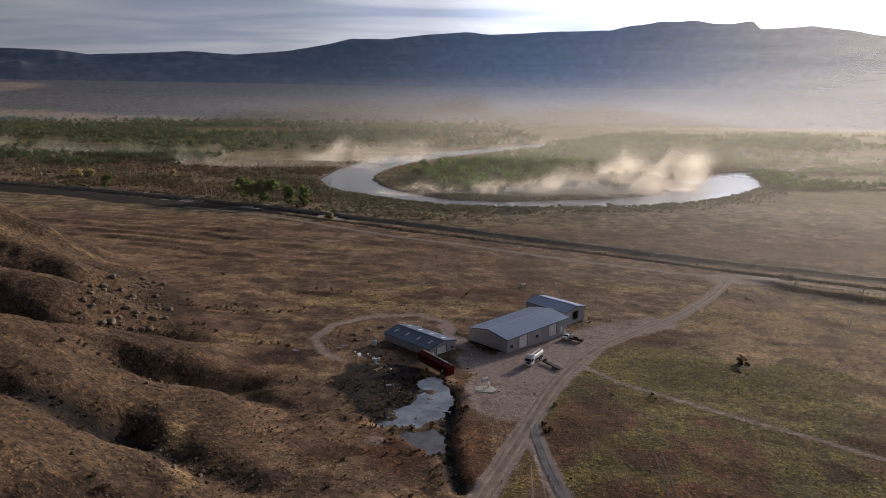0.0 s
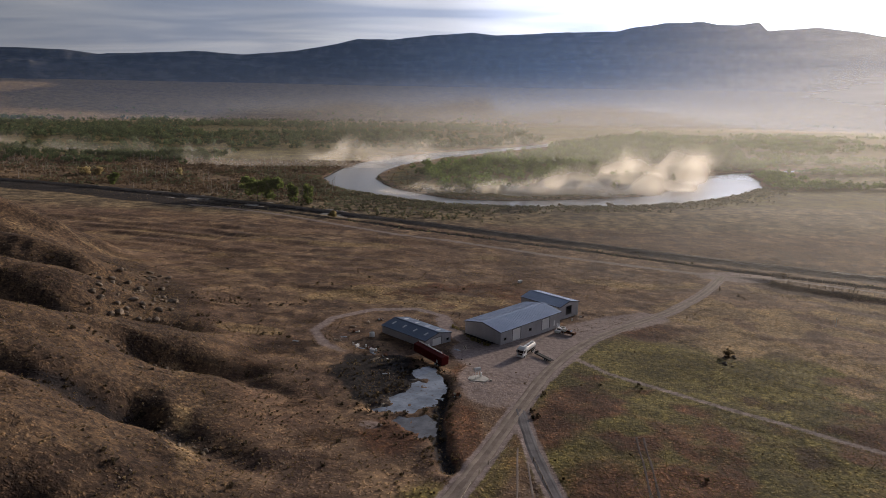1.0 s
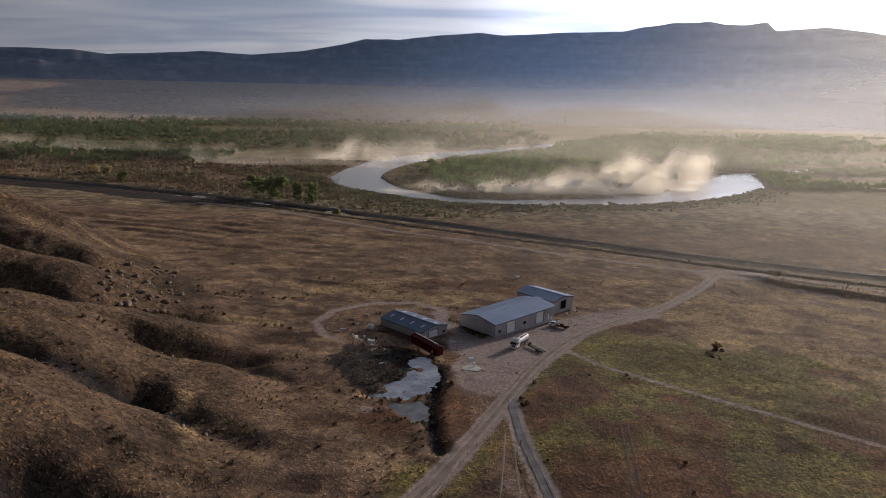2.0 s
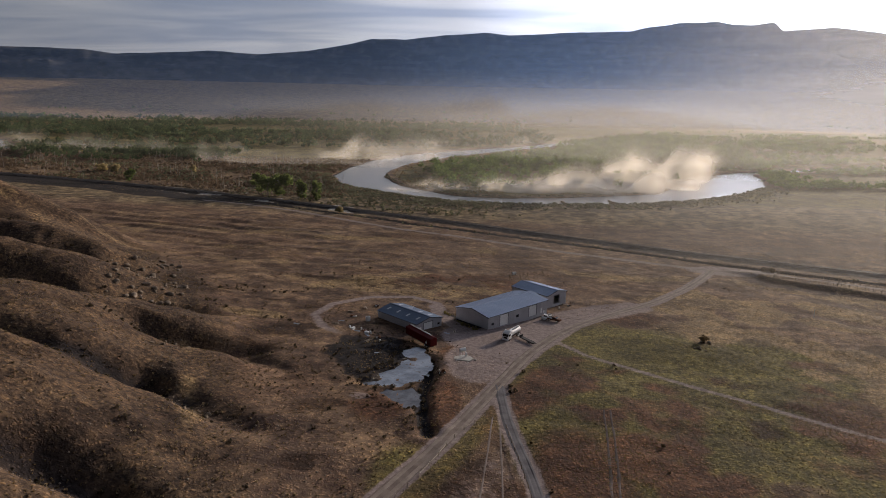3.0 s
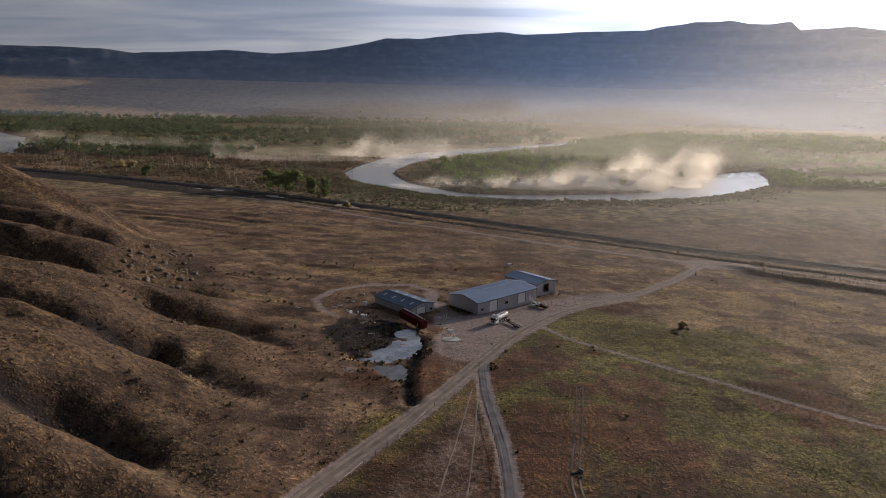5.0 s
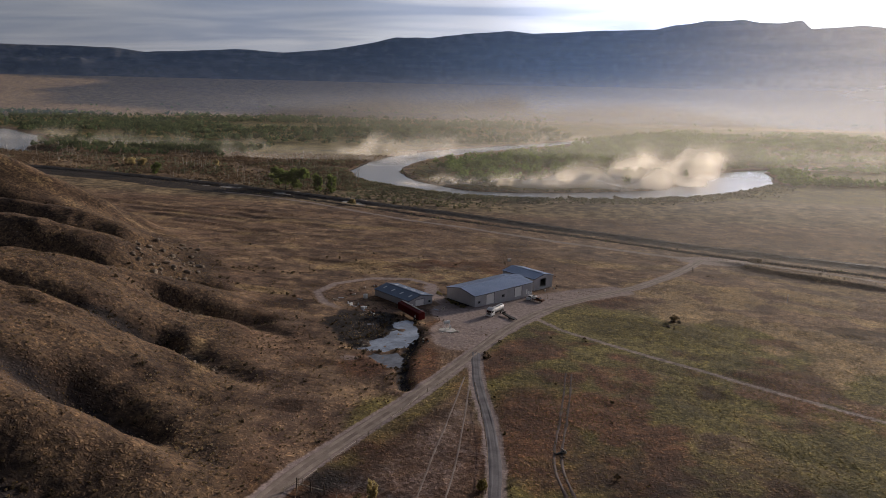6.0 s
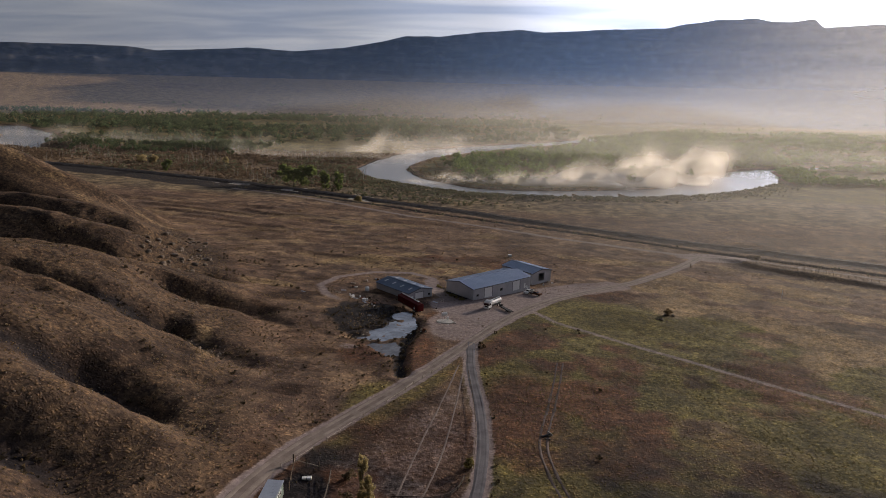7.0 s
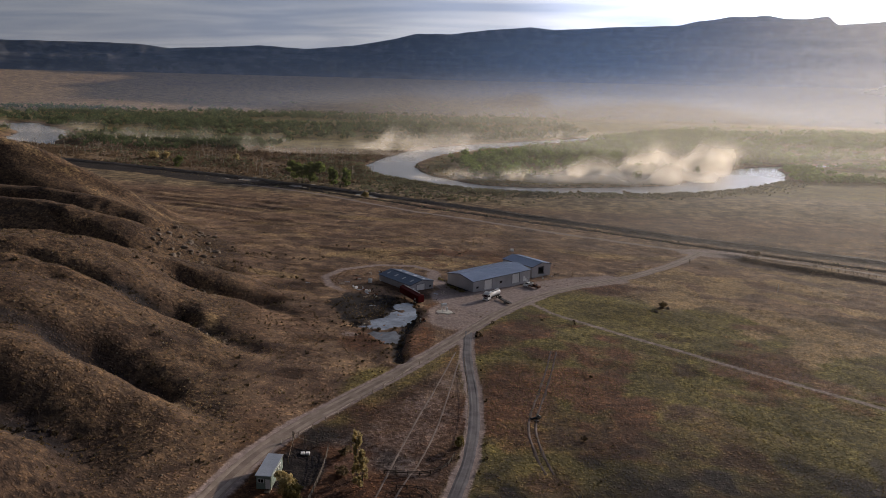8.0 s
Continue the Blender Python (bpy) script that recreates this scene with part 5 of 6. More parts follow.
def gable_shed(name, x, y, turn, z, length, width, eave, rise, roof_mat, label, openings, skylights=0):
    """A gabled metal shed: near corner at the origin, long side along +x, width along +y; openings by side: front, back, left, right."""
    t = thing(name, x, y, turn, label, "shed", z=z)
    sides = {"front": (length, pose(0, 0, 0)), "back": (length, pose(length, width, 0, 0, 0, 180)),
             "right": (width - 0.36, pose(length, 0.18, 0, 0, 0, 90)), "left": (width - 0.36, pose(0, width - 0.18, 0, 0, 0, -90))}
    for side, (ln, m) in sides.items():
        ops = openings.get(side, ())
        w = placed(part("wall", wall_with_openings(ln, eave, [o[:4] for o in ops]), M_WALL, t), m)
        for x0, x1, z0, z1, kind in ops:
            if kind == "roller":
                bm = box(x1 - x0, 0.06, z1 - z0, 0, 0.10, 0)
                n = int((z1 - z0) / 0.5)
                for i in range(1, n):
                    box(x1 - x0 - 0.04, 0.03, 0.06, 0, 0.055, i * (z1 - z0) / n, bm=bm)
                d = placed(part("roller_door", bm, M_WHITE, t, "white sectional overhead door"), m @ pose((x0 + x1) / 2, 0, z0))
                fr = bmesh.new()
                for fx in (-(x1 - x0) / 2 - 0.08, (x1 - x0) / 2 + 0.08):
                    box(0.16, 0.10, z1 - z0 + 0.1, fx, -0.035, 0, bm=fr)
                box(x1 - x0 + 0.32, 0.10, 0.16, 0, -0.037, z1 - z0 + 0.003, bm=fr)
                part("door_frame", fr, M_TRIM, d)
            elif kind == "door":
                d = placed(part("door", box(x1 - x0 - 0.04, 0.06, z1 - z0 - 0.03, 0, 0.07, 0.01, 0.01), M_WHITE, t, "white steel side door"), m @ pose((x0 + x1) / 2, 0, z0))
                part("door_handle", box(0.05, 0.06, 0.14, (x1 - x0) / 2 - 0.15, 0.02, 1.0), M_DARK, d)
            elif kind == "window":
                d = placed(part("window", box(x1 - x0, 0.03, z1 - z0, 0, 0.08, 0), M_GLASS, t, "small dark window"), m @ pose((x0 + x1) / 2, 0, z0))
                fr = bmesh.new()
                for fx in (-(x1 - x0) / 2, (x1 - x0) / 2):
                    box(0.07, 0.08, z1 - z0 + 0.1, fx, -0.01, -0.05, bm=fr)
                for fz in (-0.05, z1 - z0 - 0.02):
                    box(x1 - x0 - 0.07, 0.08, 0.07, 0, -0.012, fz, bm=fr)
                part("window_frame", fr, M_TRIM, d)
            else:   # an open doorway: the dark floor inside shows
                placed(part("sliding_door", box((x1 - x0) * 0.5, 0.08, z1 - z0, (x1 - x0) * 0.78, -0.09, 0), M_WALL, t, "sliding door pushed open"), m @ pose((x0 + x1) / 2, 0, z0))
    for gx, nm in ((0.0, "gable"), (length - 0.18, "gable")):
        part(nm, prism(((0.1, eave), (width - 0.1, eave), (width / 2, eave + rise - 0.04)), 0.18, "x", gx), M_WALL, t)
    # two roof slopes with raised seams, overhanging the walls
    over, half = 0.35, width / 2
    slope = math.hypot(half, rise)
    tilt = math.degrees(math.atan2(rise, half))
    for s, m in (("near", pose(-over, 0, eave, tilt, 0, 0)), ("far", pose(length + over, width, eave, tilt, 0, 180))):
        bm = box(length + 2 * over, slope + over, 0.10, length / 2 + over, (slope - over) / 2, 0.02)
        r = placed(part("roof_slope", bm, roof_mat, t), m)
        first, k = None, 0.3
        while k < length + 2 * over:
            if first is None:
                first = part("roof_seam", box(0.05, slope + over, 0.06, 0, (slope - over) / 2, 0.115), roof_mat, r)
                ob = first
            else:
                ob = new("roof_seam", first.data)
                ob.parent = r
            ob.location = (k, 0, 0)
            k += 0.9
        if skylights:
            for i in range(skylights):
                part("roof_light", box(0.75, slope * 0.30, 0.09, over + length * (i + 0.5) / skylights, slope * 0.52, 0.115), M_SKYLIGHT, r, "pale translucent roof panel")
        part("eave_trim", box(length + 2 * over, 0.06, 0.20, length / 2 + over, -over - 0.032, -0.06), M_TRIM, r)
    part("ridge_cap", prism(((-0.35, -0.16), (0.0, 0.0), (0.35, -0.16), (0.35, -0.10), (0, 0.07), (-0.35, -0.10)), length + 2 * over, "x", -over), roof_mat, t).location = (0, width / 2, eave + rise + 0.22)
    for gx in (-over - 0.05, length + over + 0.01):
        for m0, sg in ((0, 1), (width, -1)):
            part("barge_trim", prism(((m0 - sg * over, eave - 0.20 - over * rise / half), (m0 - sg * over, eave + 0.13 - over * rise / half), (width / 2, eave + rise + 0.13), (width / 2, eave + rise - 0.20)), 0.04, "x", gx), M_TRIM, t)
    part("slab", box(length - 0.5, width - 0.5, 1.0, length / 2, width / 2, -0.95), M_CONC, t)
    return t


Z_BIG = 0.55
big = gable_shed("machine_shed", 17.1, 212.7, 46.0, Z_BIG, 33.6, 16.6, 4.6, 1.55, M_ROOF,
                 "large beige metal machine shed with blue-grey roof",
                 {"front": ((6.2, 10.6, 0.0, 4.1, "roller"), (22.6, 27.0, 0.0, 4.1, "roller"), (15.2, 16.6, 1.4, 2.4, "window"), (1.8, 2.9, 1.3, 2.1, "window"), (29.6, 30.6, 0.0, 2.1, "door"))})
annex = gable_shed("annex_shed", 17.1 + 0.695 * 54.2 - 0.719 * 6.4, 212.7 + 0.719 * 54.2 + 0.695 * 6.4, 136.0, -0.7, 19.0, 12.4, 4.3, 1.3, M_ROOF,
                   "beige metal shed with an open dark doorway", {"left": ((4.0, 7.6, 0.0, 3.7, "open"),)})
small = gable_shed("old_shed", 0.2, 213.6, 137.5, 0.95, 21.2, 12.2, 3.6, 1.35, M_ROOFD,
                   "low grey shed with dark blue roof and pale roof panels", {"left": ((3.2, 7.6, 0.0, 3.2, "roller"), (1.2, 2.2, 0.0, 2.1, "door"), (10.0, 11.0, 1.2, 1.9, "window"))}, skylights=4)


# ---------------------------------------------------------------- vehicles
def wheel(parent, x, y, r, w, twin=False):
    bm = tube((x, y - w / 2, r), (x, y + w / 2, r), r, seg=18)
    t = part("wheel", bm, M_DARK, parent)
    part("hub", tube((x, y - w / 2 - 0.02, r), (x, y + w / 2 + 0.02, r), r * 0.5, seg=12), M_WHITE, t)
    return t


def red_trailer():
    t = thing("box_trailer", -5.6, 193.6, -50.4, "long dark-red box trailer parked beside the pond", "trailer", z=on_ground(-5.6, 193.6) - 0.02)
    t.matrix_basis = pose(-5.6, 193.6, 0.5 * (on_ground(-10, 199) + on_ground(-1.3, 188.3)) + 0.05, 0, 1.5, -50.4)
    L, W = 14.4, 2.6
    body = part("body", box(L, W, 2.45, 0, 0, 0.95, 0.06), M_RED, t)
    n = 22
    for sy in (-1, 1):
        bm = bmesh.new()
        for i in range(n + 1):
            box(0.09, 0.05, 2.3, -L / 2 + 0.1 + i * (L - 0.2) / n, sy * (W / 2 + 0.02), 1.02, bm=bm)
        part("side_ribs", bm, M_RED, body)
        part("lower_rail", box(L, 0.08, 0.2, 0, sy * (W / 2 + 0.01), 0.86), M_DARK, body)
    roof = part("roof", prism(((-W / 2 - 0.03, 3.36), (W / 2 + 0.03, 3.36), (W / 2 + 0.03, 3.44), (0.45, 3.86), (-W / 2 - 0.03, 3.44)), L + 0.04, "x", -L / 2 - 0.02), M_RED, t)
    part("tarp_roll", tube((-L / 2 + 0.3, 0.5, 3.90), (L / 2 - 2.2, 0.5, 3.90), 0.20, seg=10), M_WHITE, roof, "rolled white tarpaulin along the ridge")
    part("top_rail", box(L + 0.06, 0.10, 0.16, 0, W / 2 + 0.04, 3.26), M_PALEWOOD, body)
    part("emblem", prism(((4.4, 1.35), (5.3, 1.35), (5.1, 1.9), (4.85, 2.35), (4.6, 1.9)), 0.02, "y", -W / 2 - 0.065), M_WHITE, body, "faded pale emblem")
    part("emblem", prism(((-3.2, 1.5), (-2.5, 1.5), (-2.6, 1.9), (-3.1, 1.9)), 0.02, "y", -W / 2 - 0.065), M_RUST, body, "faded emblem patch")
    part("chassis", box(L - 0.6, 0.9, 0.28, 0, 0, 0.62), M_DARK, t)
    for x in (3.9, 5.2):
        for y in (-1.0, 1.0):
            wheel(t, x, y, 0.48, 0.5)
    for y in (-0.8, 0.8):
        part("landing_leg", box(0.16, 0.16, 0.75, -4.0, y, -0.02), M_DARK, t)
    return t


def tanker():
    t = thing("tank_truck", 25.3, 205.3, -121.0, "white cab-over tank truck standing in the yard", "truck")
    L = 9.6
    f = L / 2
    part("chassis", box(L - 0.8, 0.95, 0.28, -0.2, 0, 0.62), M_DARK, t)
    cab = part("cab", prism(((f - 2.2, 0.75), (f, 0.75), (f + 0.02, 1.75), (f - 0.18, 2.75), (f - 0.5, 3.05), (f - 1.7, 3.45), (f - 2.2, 3.45)), 2.46, "y", -1.23), M_WHITE, t, "white cab with a roof fairing")
    part("windscreen", prism(((f + 0.035, 1.80), (f - 0.14, 2.62), (f - 0.20, 2.62), (f - 0.03, 1.80)), 2.16, "y", -1.08), M_GLASS, cab, "dark windscreen")
    for y in (-1.245, 1.245):
        part("side_window", box(0.95, 0.03, 0.75, f - 0.85, y, 1.85), M_GLASS, cab)
        part("mirror", box(0.10, 0.22, 0.5, f - 0.1, y * 1.13, 1.9, 0.02), M_DARK, cab)
        part("headlight", box(0.05, 0.42, 0.2, f + 0.01, y * 0.68, 0.98), M_SKYLIGHT, cab)
        part("step", box(0.7, 0.08, 0.35, f - 0.9, y * 1.01, 0.42), M_DARK, cab)
    part("grille", box(0.05, 1.3, 0.55, f + 0.015, 0, 1.05), M_DARK, cab)
    part("bumper", box(0.22, 2.4, 0.36, f + 0.02, 0, 0.40, 0.05), M_WHITE, cab)
    bm = tube((-f + 0.3, 0, 2.12), (f - 2.7, 0, 2.12), 1.12, seg=28)
    bmesh.ops.bevel(bm, geom=[e for e in bm.edges if abs(e.verts[0].co.x - e.verts[1].co.x) < 1e-4 and len(e.link_faces) == 2 and any(len(q.verts) > 8 for q in e.link_faces)], offset=0.22, segments=3, affect="EDGES", profile=0.5)
    tank = part("tank", bm, M_TANK, t, "round silver-white tank")
    for x in (-3.6, -1.4, 0.8):
        part("tank_band", tube((x - 0.04, 0, 2.12), (x + 0.04, 0, 2.12), 1.135, seg=28), M_WHITE, tank)
    for x in (-3.0, -0.6):
        part("manhole", tube((x, 0, 3.2), (x, 0, 3.36), 0.26, seg=16), M_WHITE, tank)
    part("walkway", box(4.6, 0.5, 0.05, -1.4, 0.55, 3.16), M_TRIM, tank)
    for x in (-3.6, -1.2, 1.2):
        part("saddle", box(0.3, 1.7, 0.5, x, 0, 0.88), M_DARK, t)
    for x in (f - 1.2, -2.2, -3.5):
        for y in (-1.0, 1.0):
            wheel(t, x, y, 0.5, 0.45)
    for y in (-1.05, 1.05):
        part("mudguard", box(2.7, 0.55, 0.06, -2.85, y, 1.06), M_DARK, t)
    return t


def pickup(x, y, turn, body_mat, bed_mat, label):
    t = thing("pickup", x, y, turn, label, "pickup truck", "pickups by the shed")
    part("body", box(5.3, 1.85, 0.55, 0, 0, 0.45, 0.08), body_mat, t)
    part("bonnet", box(1.35, 1.75, 0.28, 1.9, 0, 0.98, 0.08), body_mat, t)
    cab = part("cab", prism(((-0.55, 0.98), (1.30, 0.98), (0.75, 1.72), (-0.45, 1.74)), 1.66, "y", -0.83), body_mat, t)
    part("windscreen", prism(((1.27, 1.06), (0.80, 1.66), (0.84, 1.68), (1.33, 1.06)), 1.45, "y", -0.725), M_GLASS, cab)
    for s in (-0.835, 0.835):
        part("side_window", box(1.0, 0.03, 0.42, 0.2, s, 1.18), M_GLASS, cab)
        part("bed_side", box(2.0, 0.10, 0.42, -1.62, s * 1.03, 0.99, 0.02), bed_mat, t)
    part("tailgate", box(0.08, 1.62, 0.42, -2.58, 0, 0.99), bed_mat, t)
    part("load", box(1.5, 1.3, 0.35, -1.6, 0, 1.0, 0.08), M_DARK, t)
    for wx in (-1.65, 1.7):
        for wy in (-0.82, 0.82):
            wheel(t, wx, wy, 0.38, 0.26)
    return t


red_trailer()
tanker()
pickup(39.8, 231.6, -128, M_WHITE, M_WHITE, "white pickup parked against the shed wall")
pickup(42.6, 229.6, -35, M_RUST, M_WHITE, "brown and white flatbed pickup by the shed")


def low_trailer():
    t = thing("flatbed_trailer", 30.6, 201.6, -56, "low dark flatbed trailer standing behind the truck", "trailer")
    part("deck", box(7.6, 1.3, 0.14, 0, 0, 0.62), M_DARK, t)
    for y in (-0.6, 0.6):
        part("side_beam", box(7.6, 0.12, 0.22, 0, y, 0.42), M_DARK, t)
    part("drawbar", prism(((-3.8, -0.6), (-3.8, 0.6), (-5.2, 0.08), (-5.2, -0.08)), 0.12, "z", 0.46), M_DARK, t)
    part("headboard", box(0.10, 1.3, 0.7, -3.7, 0, 0.76), M_DARK, t)
    for x in (0.9, 1.9):
        for y in (-0.85, 0.85):
            wheel(t, x, y, 0.36, 0.28)
    part("jack", box(0.1, 0.1, 0.46, -4.9, 0, 0.0), M_DARK, t)


low_trailer()


def fuel_stand():
    pad = thing("concrete_pad", 9.0, 180.0, 28, "broken pale concrete pad in the yard", "pad")
    rng = random.Random(4)
    pts = [(math.cos(a) * 3.2 * rng.uniform(0.7, 1.15), math.sin(a) * 2.6 * rng.uniform(0.7, 1.15)) for a in [i * 0.698 for i in range(9)]]
    part("slab", prism(pts, 0.55, "z", -0.30), M_CONC, pad)
    for i in range(7):
        a, r = rng.uniform(0, 6.28), rng.uniform(2.6, 4.0)
        part("rubble", box(rng.uniform(0.3, 0.9), rng.uniform(0.3, 0.8), 0.35, math.cos(a) * r, math.sin(a) * r, -0.1, 0.06, rot=Euler((0.2, 0.1, a)).to_matrix().to_4x4()), M_CONC, pad)
    z = on_ground(8.6, 180.6) + 0.22
    t = thing("fuel_tank_stand", 8.6, 180.6, 28, "white fuel tank on a steel stand upon the concrete pad", "fuel tank", z=z)
    part("tank", tube((-1.0, 0, 2.5), (1.0, 0, 2.5), 0.62, seg=20), M_WHITE, t)
    for x in (-0.75, 0.75):
        for y in (-0.5, 0.5):
            part("leg", tube((x, y * 1.3, 0), (x, y * 0.8, 2.15), 0.06, seg=8), M_WHITE, t)
        part("cradle", box(0.12, 1.2, 0.1, x, 0, 1.9), M_WHITE, t)
    part("pump", box(0.5, 0.4, 1.2, 1.5, 0.3, 0, 0.04), M_WHITE, t, "white pump box")


fuel_stand()


def old_machine():
    t = thing("rusty_machine", 2.8, 165.2, 20, "small rusty orange machine wreck on bare soil", "machine")
    part("frame", box(2.2, 1.0, 0.25, 0, 0, 0.35, 0.04), M_RUST, t)
    part("engine", box(0.8, 0.8, 0.6, 0.5, 0, 0.6, 0.08), M_RUST, t)
    part("seat", box(0.5, 0.6, 0.5, -0.6, 0, 0.6, 0.08), M_PALEWOOD, t)
    for x in (-0.8, 0.8):
        for y in (-0.55, 0.55):
            wheel(t, x, y, 0.34, 0.2)


old_machine()


def satellite_dish():
    t = thing("satellite_dish", 38.4, 231.2, -50, "white satellite dish on a post by the shed door", "satellite dish")
    part("post", tube((0, 0, 0), (0, 0, 2.6), 0.06, seg=8), M_WHITE, t)
    bm = bmesh.new()
    bmesh.ops.create_uvsphere(bm, u_segments=18, v_segments=10, radius=1.0)
    bmesh.ops.delete(bm, geom=[v for v in bm.verts if v.co.z < 0.55], context="VERTS")
    bmesh.ops.solidify(bm, geom=bm.faces[:], thickness=0.04)
    d = part("dish", bm, M_WHITE, t)
    d.matrix_basis = pose(0.5, 0, 2.9, 0, 235, 0) @ Matrix.Translation((0, 0, -0.9))
    part("feed_arm", tube((0.1, 0, 2.5), (0.95, 0, 2.9), 0.03, seg=6), M_TRIM, t)


satellite_dish()


def water_tank(x, y, r, h):
    t = thing("water_tank", x, y, 0, "small white plastic water tank by the old shed", "tank")
    part("body", tube((0, 0, -0.05), (0, 0, h), r, seg=24), M_WHITE, t)
    part("dome", tube((0, 0, h - 0.005), (0, 0, h + 0.3), r * 0.96, r * 0.3, seg=24), M_WHITE, t)
    part("lid", tube((0, 0, h + 0.29), (0, 0, h + 0.38), r * 0.25, seg=16), M_DARK, t)


water_tank(-26.6, 213.8, 0.9, 1.5)


def salvage(kind, x, y, turn, rng):
    """Odd pieces of a farm dump, each a thing of its own."""
    z = on_ground(x, y) - 0.03
    if kind == "drum":
        t = thing("oil_drum", x, y, turn, "pale dented oil drum in the farm dump", "drum", "farm dump", z)
        part("barrel", tube((0, 0, 0), (0, 0, 0.9), 0.3, seg=16), M_WHITE, t)
        for h in (0.3, 0.6):
            part("hoop", tube((0, 0, h - 0.02), (0, 0, h + 0.02), 0.315, seg=16), M_TRIM, t)
    elif kind == "freezer":
        t = thing("old_freezer", x, y, turn, "white discarded chest freezer in the farm dump", "freezer", "farm dump", z)
        part("cabinet", box(1.5, 0.75, 0.8, 0, 0, 0, 0.04), M_WHITE, t)
        part("lid", box(1.54, 0.79, 0.1, 0, 0.02, 0.803, 0.03), M_WHITE, t)
    elif kind == "sheet":
        t = thing("roofing_sheet", x, y, turn, "loose pale roofing sheet lying in the farm dump", "sheet metal", "farm dump", z)
        bm = bmesh.new()
        for i in range(8):
            box(0.11, 2.2, 0.05, -0.4 + i * 0.115, 0, 0.08 + 0.04 * (i % 2), bm=bm)
        part("sheet", bm, M_CABROOF, t)
        part("batten", box(1.0, 0.1, 0.12, 0, 0.4, -0.03), M_WOOD, t)
    elif kind == "planks":
        t = thing("plank_pile", x, y, turn, "untidy pile of weathered planks", "planks", "farm dump", z)
        for i in range(7):
            part("plank", box(3.2 * rng.uniform(0.6, 1.1), 0.2, 0.06, rng.uniform(-0.3, 0.3), rng.uniform(-0.5, 0.5), 0.065 * i, rot=Euler((0, 0, rng.uniform(-0.3, 0.3))).to_matrix().to_4x4()), M_PALEWOOD if i % 2 else M_WOOD, t)
    else:
        t = thing("scrap_heap", x, y, turn, "heap of rusty scrap iron", "scrap", "farm dump", z)
        for i in range(8):
            part("scrap_piece", box(rng.uniform(0.3, 1.3), rng.uniform(0.2, 0.6), rng.uniform(0.15, 0.5), rng.uniform(-0.9, 0.9), rng.uniform(-0.7, 0.7), 0.1 * (i % 3), 0.03, rot=Euler((rng.uniform(-0.4, 0.4), rng.uniform(-0.4, 0.4), rng.uniform(0, 3))).to_matrix().to_4x4()), M_RUST if i % 3 else M_WHITE, t)
    return t


rng = random.Random(21)
for kind, x, y in (("freezer", -30, 202.4), ("sheet", -28.4, 201.2), ("drum", -27.2, 203.0), ("freezer", -24.6, 198.8), ("scrap", -25.9, 201.6), ("sheet", -24.0, 196.8), ("drum", -23.4, 199.3), ("planks", -22.6, 191.2),
                   ("sheet", -17.9, 178.9), ("drum", -31.5, 204.2), ("scrap", -20.2, 195.4), ("planks", -34.5, 224.0), ("planks", -30.0, 229.5), ("scrap", -26.0, 233.0), ("planks", -21.0, 236.5), ("sheet", -17.0, 234.0),
                   ("scrap", -33.0, 219.0), ("planks", -13.0, 235.0), ("sheet", -36.0, 212.0), ("drum", -18.8, 190.3), ("sheet", 2.6, 204.8), ("planks", 5.0, 207.4), ("planks", -37.2, 208.0), ("sheet", -50.3, 203.6), ("planks", 48.8, 254.4), ("scrap", 51.5, 252.6), ("drum", 46.6, 247.2)):
    salvage(kind, x, y, rng.uniform(0, 360), rng)

t = thing("white_box", 31.3, 308.0, 20, "small white metal box in the dry grass", "box")
part("box_body", box(1.9, 1.3, 1.2, 0, 0, -0.05, 0.05), M_WHITE, t)
part("box_lid", box(2.0, 1.4, 0.10, 0, 0, 1.155, 0.03), M_WHITE, t)


